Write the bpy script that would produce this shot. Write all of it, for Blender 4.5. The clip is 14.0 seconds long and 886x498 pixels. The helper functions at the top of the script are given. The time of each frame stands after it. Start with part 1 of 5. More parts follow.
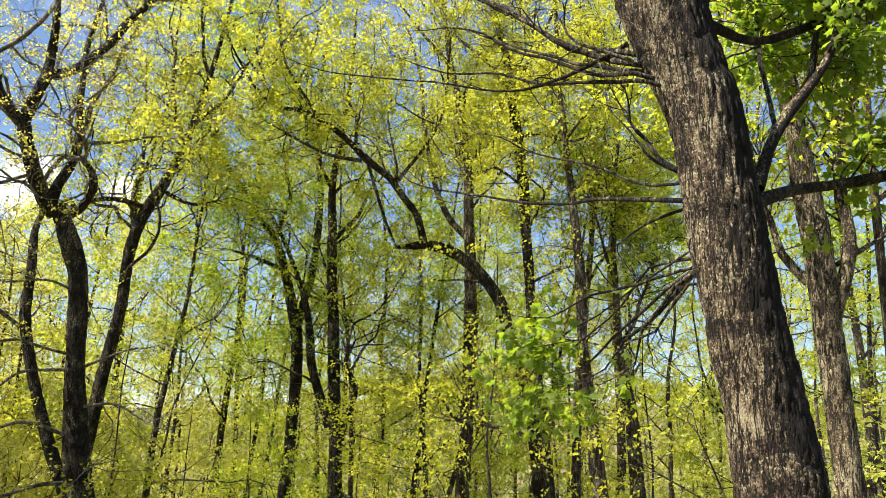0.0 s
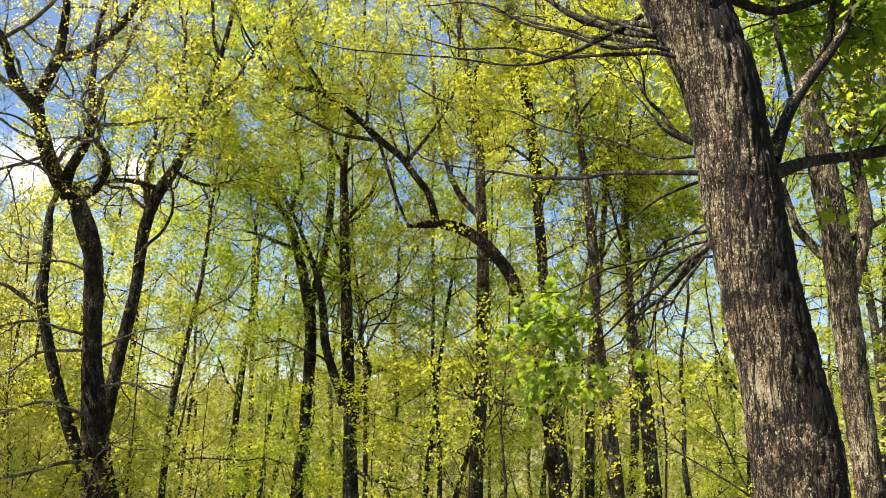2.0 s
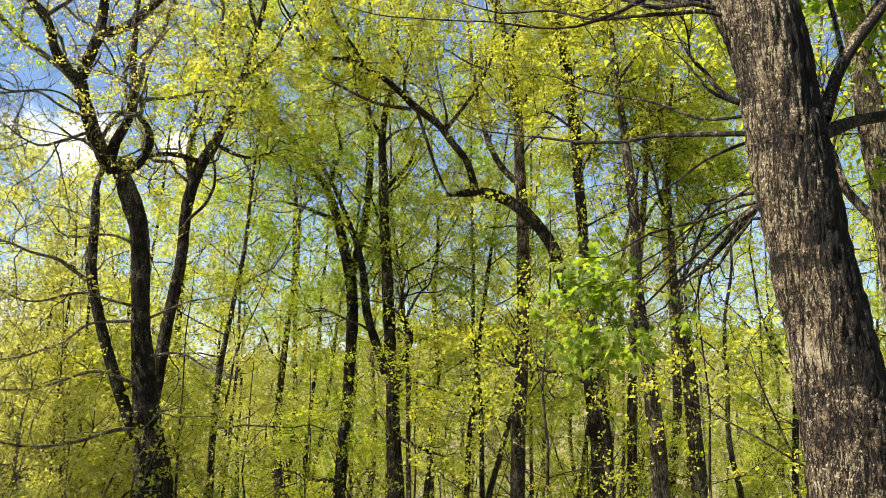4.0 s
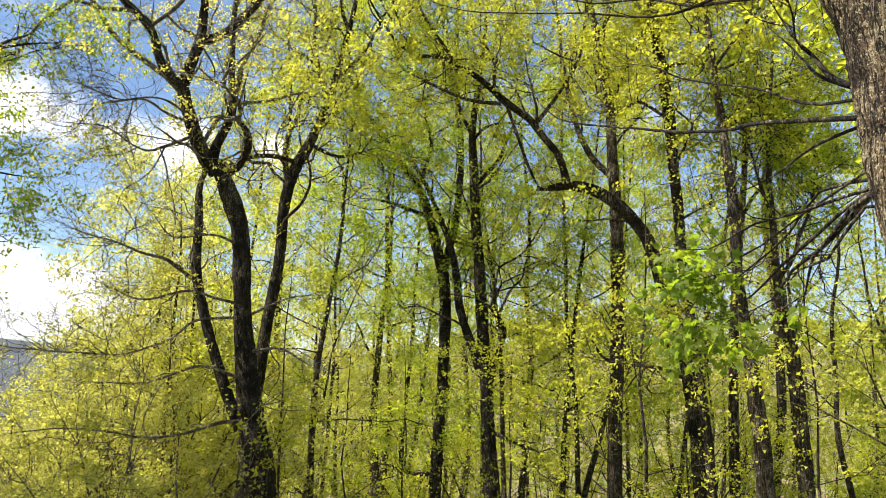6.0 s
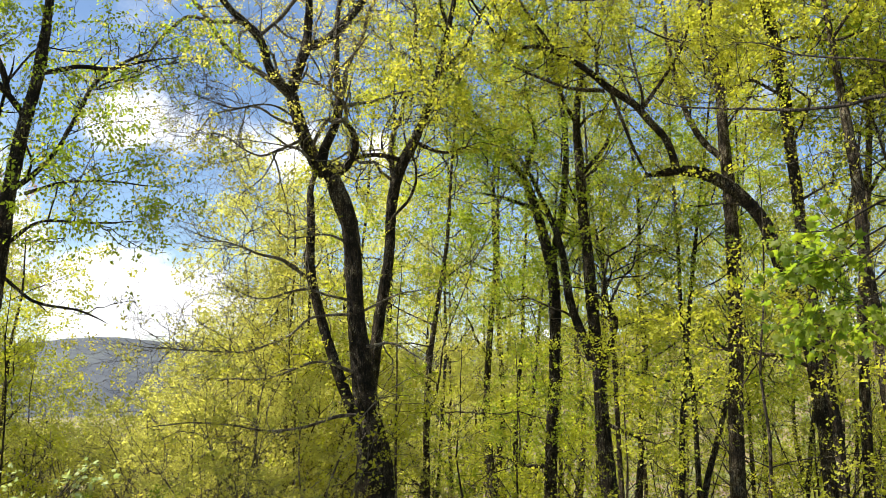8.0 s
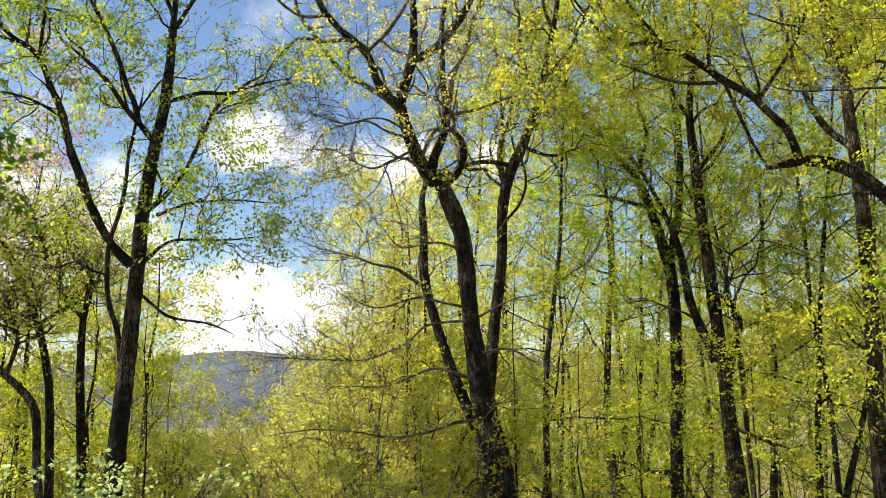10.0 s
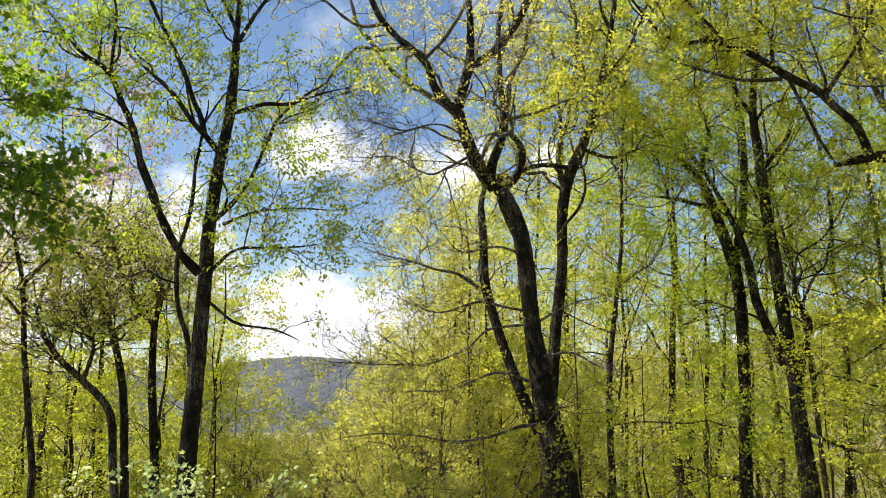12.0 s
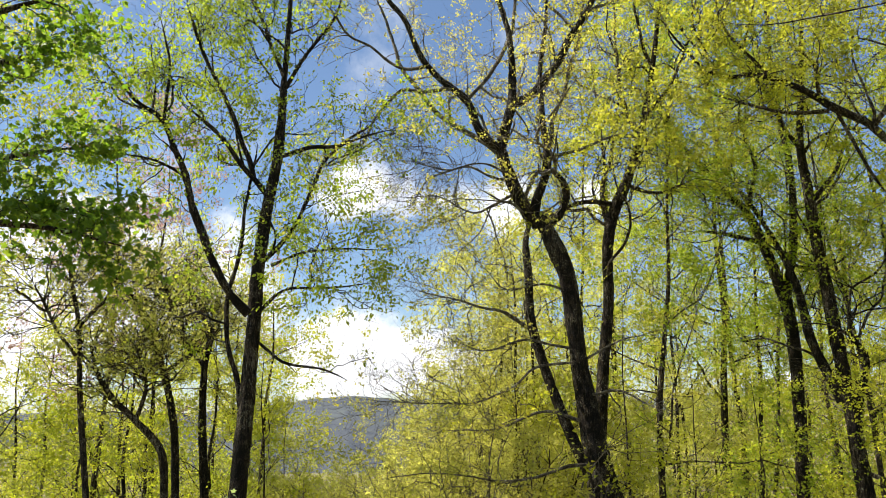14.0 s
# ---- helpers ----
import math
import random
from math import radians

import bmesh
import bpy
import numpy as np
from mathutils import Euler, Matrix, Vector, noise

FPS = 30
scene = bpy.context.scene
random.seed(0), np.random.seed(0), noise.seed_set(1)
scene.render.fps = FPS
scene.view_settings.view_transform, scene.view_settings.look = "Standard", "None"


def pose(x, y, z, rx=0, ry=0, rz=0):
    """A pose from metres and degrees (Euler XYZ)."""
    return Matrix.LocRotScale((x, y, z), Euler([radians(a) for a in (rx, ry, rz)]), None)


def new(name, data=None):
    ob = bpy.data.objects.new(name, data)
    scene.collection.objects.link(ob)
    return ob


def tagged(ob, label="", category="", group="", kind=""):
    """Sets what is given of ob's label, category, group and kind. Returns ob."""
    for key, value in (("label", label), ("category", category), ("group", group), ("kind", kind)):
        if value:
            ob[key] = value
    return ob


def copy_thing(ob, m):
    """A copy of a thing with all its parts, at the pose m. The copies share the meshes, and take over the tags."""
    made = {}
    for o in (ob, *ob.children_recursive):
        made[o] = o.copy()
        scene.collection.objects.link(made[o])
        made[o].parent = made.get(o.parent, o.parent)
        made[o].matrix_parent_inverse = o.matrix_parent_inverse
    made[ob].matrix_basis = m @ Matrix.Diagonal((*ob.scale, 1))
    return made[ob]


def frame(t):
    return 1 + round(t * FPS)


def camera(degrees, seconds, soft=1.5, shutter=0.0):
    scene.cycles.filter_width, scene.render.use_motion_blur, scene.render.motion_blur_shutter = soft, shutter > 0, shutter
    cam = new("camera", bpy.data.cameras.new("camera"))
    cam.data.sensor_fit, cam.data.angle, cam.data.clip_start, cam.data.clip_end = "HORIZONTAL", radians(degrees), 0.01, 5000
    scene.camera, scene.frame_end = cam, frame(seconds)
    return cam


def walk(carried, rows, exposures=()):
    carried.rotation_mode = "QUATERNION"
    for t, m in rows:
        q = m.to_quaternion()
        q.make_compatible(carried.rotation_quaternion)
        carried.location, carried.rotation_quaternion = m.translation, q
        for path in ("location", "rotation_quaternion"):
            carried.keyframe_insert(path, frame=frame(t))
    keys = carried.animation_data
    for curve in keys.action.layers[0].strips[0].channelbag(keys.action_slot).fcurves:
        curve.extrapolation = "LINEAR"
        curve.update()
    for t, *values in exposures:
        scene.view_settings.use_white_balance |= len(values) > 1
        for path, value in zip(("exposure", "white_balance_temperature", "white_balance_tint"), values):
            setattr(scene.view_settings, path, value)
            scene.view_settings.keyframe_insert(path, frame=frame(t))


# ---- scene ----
cam = camera(56.81, 14.0, 0.55)
PATH = [
    (0.0, pose(-0.000, -0.000, 1.600, 103.223, -1.796, -0.422)),
    (0.5, pose(0.001, -0.002, 1.597, 103.014, -1.669, -0.324)),
    (1.0, pose(-0.002, -0.005, 1.595, 102.805, -1.550, -0.141)),
    (1.5, pose(-0.010, -0.003, 1.587, 102.552, -1.460, 0.094)),
    (2.0, pose(-0.014, -0.001, 1.578, 101.778, -1.493, 0.471)),
    (2.2, pose(-0.012, -0.004, 1.578, 101.452, -1.672, 0.623)),
    (4.3, pose(-0.038, -0.010, 1.562, 99.479, -1.138, 4.399)),
    (4.5, pose(-0.041, -0.015, 1.565, 99.463, -1.139, 5.268)),
    (5.0, pose(-0.050, -0.022, 1.566, 99.447, -1.275, 6.790)),
    (5.5, pose(-0.057, -0.028, 1.564, 99.375, -1.234, 8.179)),
    (6.0, pose(-0.060, -0.025, 1.559, 99.095, -1.417, 9.641)),
    (6.5, pose(-0.068, -0.021, 1.562, 98.810, -1.328, 10.880)),
    (7.0, pose(-0.062, -0.026, 1.564, 98.587, -1.261, 12.885)),
    (7.5, pose(-0.054, -0.047, 1.560, 98.510, -0.703, 15.372)),
    (7.7, pose(-0.052, -0.052, 1.558, 98.481, -0.638, 16.232)),
    (9.8, pose(-0.011, -0.066, 1.521, 98.973, 0.195, 24.430)),
    (10.0, pose(-0.011, -0.066, 1.518, 98.996, 0.375, 25.562)),
    (10.5, pose(-0.011, -0.081, 1.509, 99.130, 0.399, 26.953)),
    (11.0, pose(-0.005, -0.088, 1.510, 99.229, 0.501, 27.732)),
    (11.5, pose(-0.004, -0.100, 1.513, 99.324, 0.637, 28.487)),
    (12.0, pose(0.004, -0.115, 1.510, 99.354, 0.557, 29.798)),
    (12.5, pose(0.010, -0.127, 1.508, 99.420, 0.694, 30.588)),
    (13.0, pose(0.015, -0.139, 1.510, 99.799, 0.739, 31.406)),
    (13.5, pose(0.023, -0.151, 1.510, 100.625, 0.661, 32.343)),
    (14.0, pose(0.027, -0.168, 1.501, 102.065, 0.708, 32.990)),
]
EXPOSURES = [(0.0, 1.39), (5.0, 1.39), (8.0, 1.25), (11.0, 1.09), (14.0, 1.01)]
walk(cam, PATH, EXPOSURES)

# ---- light ----
SUN_AZ, SUN_EL = 111.0, 57.0          # degrees to the left of the +y axis, and above the horizon
sun_way = Vector((-math.sin(radians(SUN_AZ)) * math.cos(radians(SUN_EL)),
                  math.cos(radians(SUN_AZ)) * math.cos(radians(SUN_EL)), math.sin(radians(SUN_EL))))
sun = new("sun", bpy.data.lights.new("sun", "SUN"))
sun.data.energy, sun.data.angle, sun.data.color = 5.3, radians(0.6), (1.0, 0.92, 0.78)
sun.rotation_euler = (-sun_way).to_track_quat("-Z", "Y").to_euler()


def bearing(az, el):
    """The direction at az degrees to the left of +y and el degrees up."""
    a, e = radians(az), radians(el)
    return Vector((-math.sin(a) * math.cos(e), math.cos(a) * math.cos(e), math.sin(e)))


def link(tree, a, b):
    tree.links.new(a, b)


def node(tree, kind, operation=None, interpolation_type=None, data_type=None, feature=None, sky_type=None, use_clamp=False, sun_disc=True):
    n = tree.nodes.new(kind)
    if operation:
        n.operation = operation
    if interpolation_type:
        n.interpolation_type = interpolation_type
    if data_type:
        n.data_type = data_type
    if feature:
        n.feature = feature
    if sky_type:
        n.sky_type = sky_type
    if use_clamp:
        n.use_clamp = True
    if not sun_disc:
        n.sun_disc = False
    return n


def math_node(tree, op, a, b=None, clamp=False):
    n = node(tree, "ShaderNodeMath", operation=op, use_clamp=clamp)
    for i, v in enumerate((a, b)):
        if v is None:
            continue
        if isinstance(v, (int, float)):
            n.inputs[i].default_value = v
        else:
            link(tree, v, n.inputs[i])
    return n.outputs[0]


def make_world():
    world = bpy.data.worlds.new("world")
    scene.world = world
    world.use_nodes = True
    tree = world.node_tree
    tree.nodes.clear()
    sky = node(tree, "ShaderNodeTexSky", sky_type="NISHITA", sun_disc=False)
    sky.sun_elevation, sky.sun_rotation = radians(SUN_EL), radians(-SUN_AZ)
    sky.air_density, sky.dust_density, sky.ozone_density = 1.0, 0.25, 3.0
    coord = node(tree, "ShaderNodeTexCoord").outputs["Generated"]
    puff = node(tree, "ShaderNodeTexNoise")
    puff.inputs["Scale"].default_value, puff.inputs["Detail"].default_value = 9.0, 9.0
    puff.inputs["Roughness"].default_value = 0.6
    link(tree, coord, puff.inputs["Vector"])
    mask = None
    # fair-weather clouds: bearing, height, half width, half height (degrees), solidity
    for az, el, wide, high, solid in CLOUDS:
        c = bearing(az, el)
        side = Vector((-math.cos(radians(az)), -math.sin(radians(az)), 0))
        up = c.cross(side) * -1
        sub = node(tree, "ShaderNodeVectorMath", operation="SUBTRACT")
        link(tree, coord, sub.inputs[0])
        sub.inputs[1].default_value = c
        total = None
        for axis, size in ((side, radians(wide)), (up, radians(high)), (c, 1.2)):
            dot = node(tree, "ShaderNodeVectorMath", operation="DOT_PRODUCT")
            link(tree, sub.outputs[0], dot.inputs[0])
            dot.inputs[1].default_value = axis / size
            sq = math_node(tree, "MULTIPLY", dot.outputs["Value"], dot.outputs["Value"])
            total = sq if total is None else math_node(tree, "ADD", total, sq)
        body = math_node(tree, "SUBTRACT", solid, math_node(tree, "MULTIPLY", math_node(tree, "SQRT", total), 0.62))
        mask = body if mask is None else math_node(tree, "MAXIMUM", mask, body)
    mask = math_node(tree, "ADD", mask, math_node(tree, "MULTIPLY", math_node(tree, "SUBTRACT", puff.outputs["Fac"], 0.5), 1.5))
    ramp = node(tree, "ShaderNodeMapRange", interpolation_type="SMOOTHSTEP")
    link(tree, mask, ramp.inputs["Value"])
    ramp.inputs["From Min"].default_value, ramp.inputs["From Max"].default_value = 0.0, 0.30
    thin = node(tree, "ShaderNodeMapRange", interpolation_type="SMOOTHSTEP")
    link(tree, puff.outputs["Fac"], thin.inputs["Value"])
    thin.inputs["From Min"].default_value, thin.inputs["From Max"].default_value = 0.50, 0.72
    thin.inputs["To Max"].default_value = 0.30
    cover = math_node(tree, "MAXIMUM", ramp.outputs[0], thin.outputs[0])
    mix = node(tree, "ShaderNodeMix", data_type="RGBA")
    link(tree, cover, mix.inputs["Factor"])
    link(tree, sky.outputs[0], mix.inputs["A"])
    mix.inputs["B"].default_value = (9.0, 9.1, 9.3, 1)
    back = node(tree, "ShaderNodeBackground")
    back.inputs["Strength"].default_value = SKY_STRENGTH
    link(tree, mix.outputs["Result"], back.inputs["Color"])
    out = node(tree, "ShaderNodeOutputWorld")
    link(tree, back.outputs[0], out.inputs["Surface"])


SKY_STRENGTH = 0.070
CLOUDS = [(37.5, 4.6, 8.5, 3.2, 0.62), (39.4, 15.2, 4.6, 3.0, 0.58), (28.5, 15.5, 5.0, 4.0, 0.45), (22.0, 15.5, 3.0, 2.2, 0.42),
          (54.0, 9.0, 9.0, 5.0, 0.78), (62.0, 6.0, 9.0, 4.5, 0.72), (12.0, 2.5, 14.0, 2.0, 0.30), (-10.0, 3.5, 10.0, 2.2, 0.30), (-4.0, 23.0, 5.0, 2.5, 0.34)]
make_world()


# ---- materials ----
def material(name):
    m = bpy.data.materials.new(name)
    m.use_nodes = True
    t = m.node_tree
    t.nodes.clear()
    out = node(t, "ShaderNodeOutputMaterial")
    return m, t, out


def color_ramp(t, fac, *stops):
    r = node(t, "ShaderNodeValToRGB")
    e = r.color_ramp.elements
    while len(e) < len(stops):
        e.new(0.5)
    for el, (pos, col) in zip(e, stops):
        el.position, el.color = pos, (*col, 1)
    link(t, fac, r.inputs["Fac"])
    return r.outputs["Color"]


def noise_tex(t, vec, scale, detail=5.0, rough=0.6):
    n = node(t, "ShaderNodeTexNoise")
    n.inputs["Scale"].default_value, n.inputs["Detail"].default_value, n.inputs["Roughness"].default_value = scale, detail, rough
    link(t, vec, n.inputs["Vector"])
    return n.outputs["Fac"]


def stretched(t, sx, sy, sz):
    co = node(t, "ShaderNodeTexCoord")
    mp = node(t, "ShaderNodeMapping")
    mp.inputs["Scale"].default_value = (sx, sy, sz)
    link(t, co.outputs["Object"], mp.inputs["Vector"])
    return mp.outputs["Vector"]


def mix_color(t, fac, a, b):
    m = node(t, "ShaderNodeMix", data_type="RGBA")
    for slot, v in (("Factor", fac), ("A", a), ("B", b)):
        if isinstance(v, (int, float)):
            m.inputs[slot].default_value = v
        elif isinstance(v, tuple):
            m.inputs[slot].default_value = (*v, 1)
        else:
            link(t, v, m.inputs[slot])
    return m.outputs["Result"]


def bark_material(name, dark, mid, pale, lichen, amount, wide=0.03, tall=0.12, moss_shade=0.0):
    """Furrowed bark: running cracks, small flaky scales in brown and grey, and patches of pale lichen."""
    m, t, out = material(name)
    even = stretched(t, 1, 1, 1)
    run = node(t, "ShaderNodeTexNoise")
    run.inputs["Scale"].default_value, run.inputs["Detail"].default_value = 1.0, 4.0
    run.inputs["Roughness"].default_value, run.inputs["Distortion"].default_value = 0.55, 0.6
    link(t, stretched(t, 0.9 / wide, 0.9 / wide, 0.9 / tall), run.inputs["Vector"])
    away = math_node(t, "ABSOLUTE", math_node(t, "SUBTRACT", run.outputs["Fac"], 0.5))
    crack = node(t, "ShaderNodeMapRange", interpolation_type="SMOOTHSTEP")
    link(t, away, crack.inputs["Value"])
    crack.inputs["From Min"].default_value, crack.inputs["From Max"].default_value = 0.006, 0.055
    scale = node(t, "ShaderNodeTexVoronoi", feature="F1")
    scale.inputs["Scale"].default_value = 1.0
    warped = node(t, "ShaderNodeVectorMath", operation="ADD")
    link(t, stretched(t, 4.2 / wide, 4.2 / wide, 3.2 / wide), warped.inputs[0])
    wave = node(t, "ShaderNodeTexNoise")
    wave.inputs["Scale"].default_value, wave.inputs["Detail"].default_value = 1.5 / wide, 3.0
    link(t, even, wave.inputs["Vector"])
    link(t, wave.outputs["Color"], warped.inputs[1])
    link(t, warped.outputs[0], scale.inputs["Vector"])
    split = node(t, "ShaderNodeSeparateColor")
    link(t, scale.outputs["Color"], split.inputs[0])
    fibre = noise_tex(t, stretched(t, 2.2 / wide, 2.2 / wide, 1.6 / tall), 1.0, 8, 0.75)
    patch = noise_tex(t, even, 0.13 / wide, 6, 0.7)
    tone = math_node(t, "ADD", math_node(t, "MULTIPLY", fibre, 0.7), math_node(t, "MULTIPLY", split.outputs[0], 0.24))
    tone = math_node(t, "ADD", tone, math_node(t, "MULTIPLY", math_node(t, "SUBTRACT", patch, 0.5), 1.5))
    base = color_ramp(t, tone, (0.28, dark), (0.48, mid), (0.74, pale))
    on = node(t, "ShaderNodeMapRange", interpolation_type="SMOOTHSTEP")
    link(t, math_node(t, "ADD", patch, math_node(t, "MULTIPLY", split.outputs[1], 0.55)), on.inputs["Value"])
    on.inputs["From Min"].default_value, on.inputs["From Max"].default_value = 0.98 - amount, 1.06 - amount
    colour = mix_color(t, on.outputs[0], base, lichen)
    colour = mix_color(t, crack.outputs[0], dark, colour)
    if moss_shade:
        # black moss in ragged streaks, with the trunk's shaded right side painted dark too
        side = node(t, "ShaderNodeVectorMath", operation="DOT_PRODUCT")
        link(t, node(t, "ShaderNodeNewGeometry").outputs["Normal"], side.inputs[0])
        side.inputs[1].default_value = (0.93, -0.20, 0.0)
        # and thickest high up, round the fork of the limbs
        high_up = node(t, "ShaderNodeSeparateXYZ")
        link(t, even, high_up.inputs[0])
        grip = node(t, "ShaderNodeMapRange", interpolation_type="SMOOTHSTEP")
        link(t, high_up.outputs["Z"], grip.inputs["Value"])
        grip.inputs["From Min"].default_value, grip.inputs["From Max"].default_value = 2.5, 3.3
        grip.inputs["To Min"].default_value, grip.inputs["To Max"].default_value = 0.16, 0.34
        moss_and_shade = node(t, "ShaderNodeMapRange", interpolation_type="SMOOTHSTEP")
        link(t, math_node(t, "ADD", math_node(t, "ADD", noise_tex(t, stretched(t, 6, 6, 2.2), 1.0, 7, 0.68), math_node(t, "MULTIPLY", split.outputs[2], 0.10)), math_node(t, "MULTIPLY", side.outputs["Value"], grip.outputs[0])), moss_and_shade.inputs["Value"])
        moss_and_shade.inputs["From Min"].default_value, moss_and_shade.inputs["From Max"].default_value = 0.57, 0.66
        moss_and_shade.inputs["To Max"].default_value = moss_shade
        colour = mix_color(t, moss_and_shade.outputs[0], colour, dark)
    shade = node(t, "ShaderNodeBsdfPrincipled")
    link(t, colour, shade.inputs["Base Color"])
    shade.inputs["Roughness"].default_value = 0.88
    shade.inputs["Specular IOR Level"].default_value = 0.25
    bump = node(t, "ShaderNodeBump")
    bump.inputs["Strength"].default_value, bump.inputs["Distance"].default_value = 1.0, wide * 0.8
    high = math_node(t, "ADD", math_node(t, "MULTIPLY", fibre, 0.6), math_node(t, "MULTIPLY", crack.outputs[0], 0.5))
    high = math_node(t, "ADD", high, math_node(t, "MULTIPLY", math_node(t, "SUBTRACT", 1.0, scale.outputs["Distance"]), 0.16))
    link(t, math_node(t, "ADD", high, math_node(t, "MULTIPLY", split.outputs[2], 0.12)), bump.inputs["Height"])
    link(t, bump.outputs[0], shade.inputs["Normal"])
    link(t, shade.outputs[0], out.inputs["Surface"])
    return m


def leaf_material(name, young, full, through_young, through_full, share=0.6):
    """Thin spring leaves: each one a little different, and lit through from behind."""
    m, t, out = material(name)
    geo = node(t, "ShaderNodeNewGeometry")
    rnd = geo.outputs["Random Per Island"]
    cluster = noise_tex(t, stretched(t, 1, 1, 1), 0.9, 3, 0.6)
    which = node(t, "ShaderNodeMapRange")
    link(t, math_node(t, "ADD", math_node(t, "MULTIPLY", rnd, 0.6), cluster), which.inputs["Value"])
    which.inputs["From Min"].default_value, which.inputs["From Max"].default_value = 0.45, 1.1
    face = mix_color(t, which.outputs[0], young, full)
    back = mix_color(t, which.outputs[0], through_young, through_full)
    shade = node(t, "ShaderNodeBsdfPrincipled")
    link(t, face, shade.inputs["Base Color"])
    shade.inputs["Roughness"].default_value = 0.55
    shade.inputs["Specular IOR Level"].default_value = 0.35
    glow = node(t, "ShaderNodeBsdfTranslucent")
    link(t, back, glow.inputs["Color"])
    mix = node(t, "ShaderNodeMixShader")
    mix.inputs["Fac"].default_value = share
    link(t, shade.outputs[0], mix.inputs[1])
    link(t, glow.outputs[0], mix.inputs[2])
    link(t, mix.outputs[0], out.inputs["Surface"])
    return m


def ground_material():
    m, t, out = material("leaf_litter")
    co = stretched(t, 1, 1, 1)
    litter = color_ramp(t, noise_tex(t, co, 14, 6, 0.7), (0.3, (0.09, 0.055, 0.03)), (0.55, (0.20, 0.14, 0.08)), (0.75, (0.30, 0.23, 0.14)))
    herbs = color_ramp(t, noise_tex(t, co, 9, 6, 0.7), (0.35, (0.05, 0.08, 0.015)), (0.7, (0.16, 0.20, 0.03)))
    on = node(t, "ShaderNodeMapRange")
    link(t, noise_tex(t, co, 0.5, 5, 0.7), on.inputs["Value"])
    on.inputs["From Min"].default_value, on.inputs["From Max"].default_value = 0.42, 0.6
    shade = node(t, "ShaderNodeBsdfPrincipled")
    link(t, mix_color(t, on.outputs[0], litter, herbs), shade.inputs["Base Color"])
    shade.inputs["Roughness"].default_value = 0.95
    bump = node(t, "ShaderNodeBump")
    bump.inputs["Strength"].default_value, bump.inputs["Distance"].default_value = 0.8, 0.05
    link(t, noise_tex(t, co, 20, 6, 0.7), bump.inputs["Height"])
    link(t, bump.outputs[0], shade.inputs["Normal"])
    link(t, shade.outputs[0], out.inputs["Surface"])
    return m


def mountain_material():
    m, t, out = material("far_slope_hazed")
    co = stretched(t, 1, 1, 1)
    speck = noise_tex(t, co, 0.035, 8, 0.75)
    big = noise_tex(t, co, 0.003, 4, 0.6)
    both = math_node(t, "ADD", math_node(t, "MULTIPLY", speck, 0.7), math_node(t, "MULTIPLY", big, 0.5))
    # grey-blue distance haze is mixed into these woodland colours
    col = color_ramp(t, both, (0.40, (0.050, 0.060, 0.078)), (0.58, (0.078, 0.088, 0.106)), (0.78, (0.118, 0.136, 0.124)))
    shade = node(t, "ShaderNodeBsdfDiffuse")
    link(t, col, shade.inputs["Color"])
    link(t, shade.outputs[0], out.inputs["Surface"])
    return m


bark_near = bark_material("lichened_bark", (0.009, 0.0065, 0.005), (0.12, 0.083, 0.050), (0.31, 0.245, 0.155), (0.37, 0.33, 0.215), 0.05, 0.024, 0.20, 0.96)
bark_grey = bark_material("grey_brown_bark", (0.017, 0.012, 0.008), (0.085, 0.064, 0.043), (0.21, 0.17, 0.12), (0.29, 0.28, 0.21), 0.0, 0.042, 0.28)
bark_rough = bark_material("rough_grey_bark", (0.022, 0.016, 0.011), (0.16, 0.12, 0.072), (0.35, 0.28, 0.17), (0.40, 0.37, 0.25), 0.03, 0.036, 0.20)
bark_dark = bark_material("dark_bark", (0.008, 0.006, 0.0045), (0.042, 0.031, 0.021), (0.125, 0.098, 0.069), (0.24, 0.23, 0.165), -0.01, 0.05, 0.32)
bark_pale = bark_material("pale_twig_bark", (0.06, 0.05, 0.04), (0.20, 0.17, 0.13), (0.34, 0.30, 0.24), (0.42, 0.42, 0.34), 0.0, 0.02, 0.1)
leaf_yellow = leaf_material("spring_leaf_yellow", (0.44, 0.43, 0.042), (0.31, 0.34, 0.035), (0.68, 0.65, 0.050), (0.52, 0.56, 0.040), 0.58)
leaf_gold = leaf_material("spring_leaf_gold", (0.49, 0.47, 0.105), (0.36, 0.38, 0.085), (0.72, 0.68, 0.135), (0.58, 0.59, 0.11), 0.60)
leaf_oak = leaf_material("oak_leaf_opening", (0.55, 0.48, 0.091), (0.43, 0.42, 0.072), (0.76, 0.67, 0.11), (0.63, 0.61, 0.09), 0.58)
leaf_lime = leaf_material("spring_leaf_lime", (0.41, 0.41, 0.039), (0.26, 0.30, 0.033), (0.69, 0.69, 0.045), (0.48, 0.57, 0.035), 0.62)
leaf_fresh = leaf_material("fresh_green_leaf", (0.31, 0.36, 0.030), (0.19, 0.26, 0.026), (0.56, 0.64, 0.040), (0.36, 0.50, 0.030), 0.60)
leaf_green = leaf_material("spring_leaf_green", (0.14, 0.17, 0.018), (0.075, 0.115, 0.015), (0.40, 0.49, 0.025), (0.22, 0.36, 0.022))
leaf_deep = leaf_material("maple_leaf_deep", (0.11, 0.155, 0.025), (0.06, 0.10, 0.018), (0.38, 0.51, 0.030), (0.20, 0.37, 0.022), 0.52)
leaf_far = leaf_material("far_spring_leaf", (0.17, 0.165, 0.030), (0.095, 0.115, 0.025), (0.40, 0.39, 0.050), (0.24, 0.30, 0.040), 0.5)
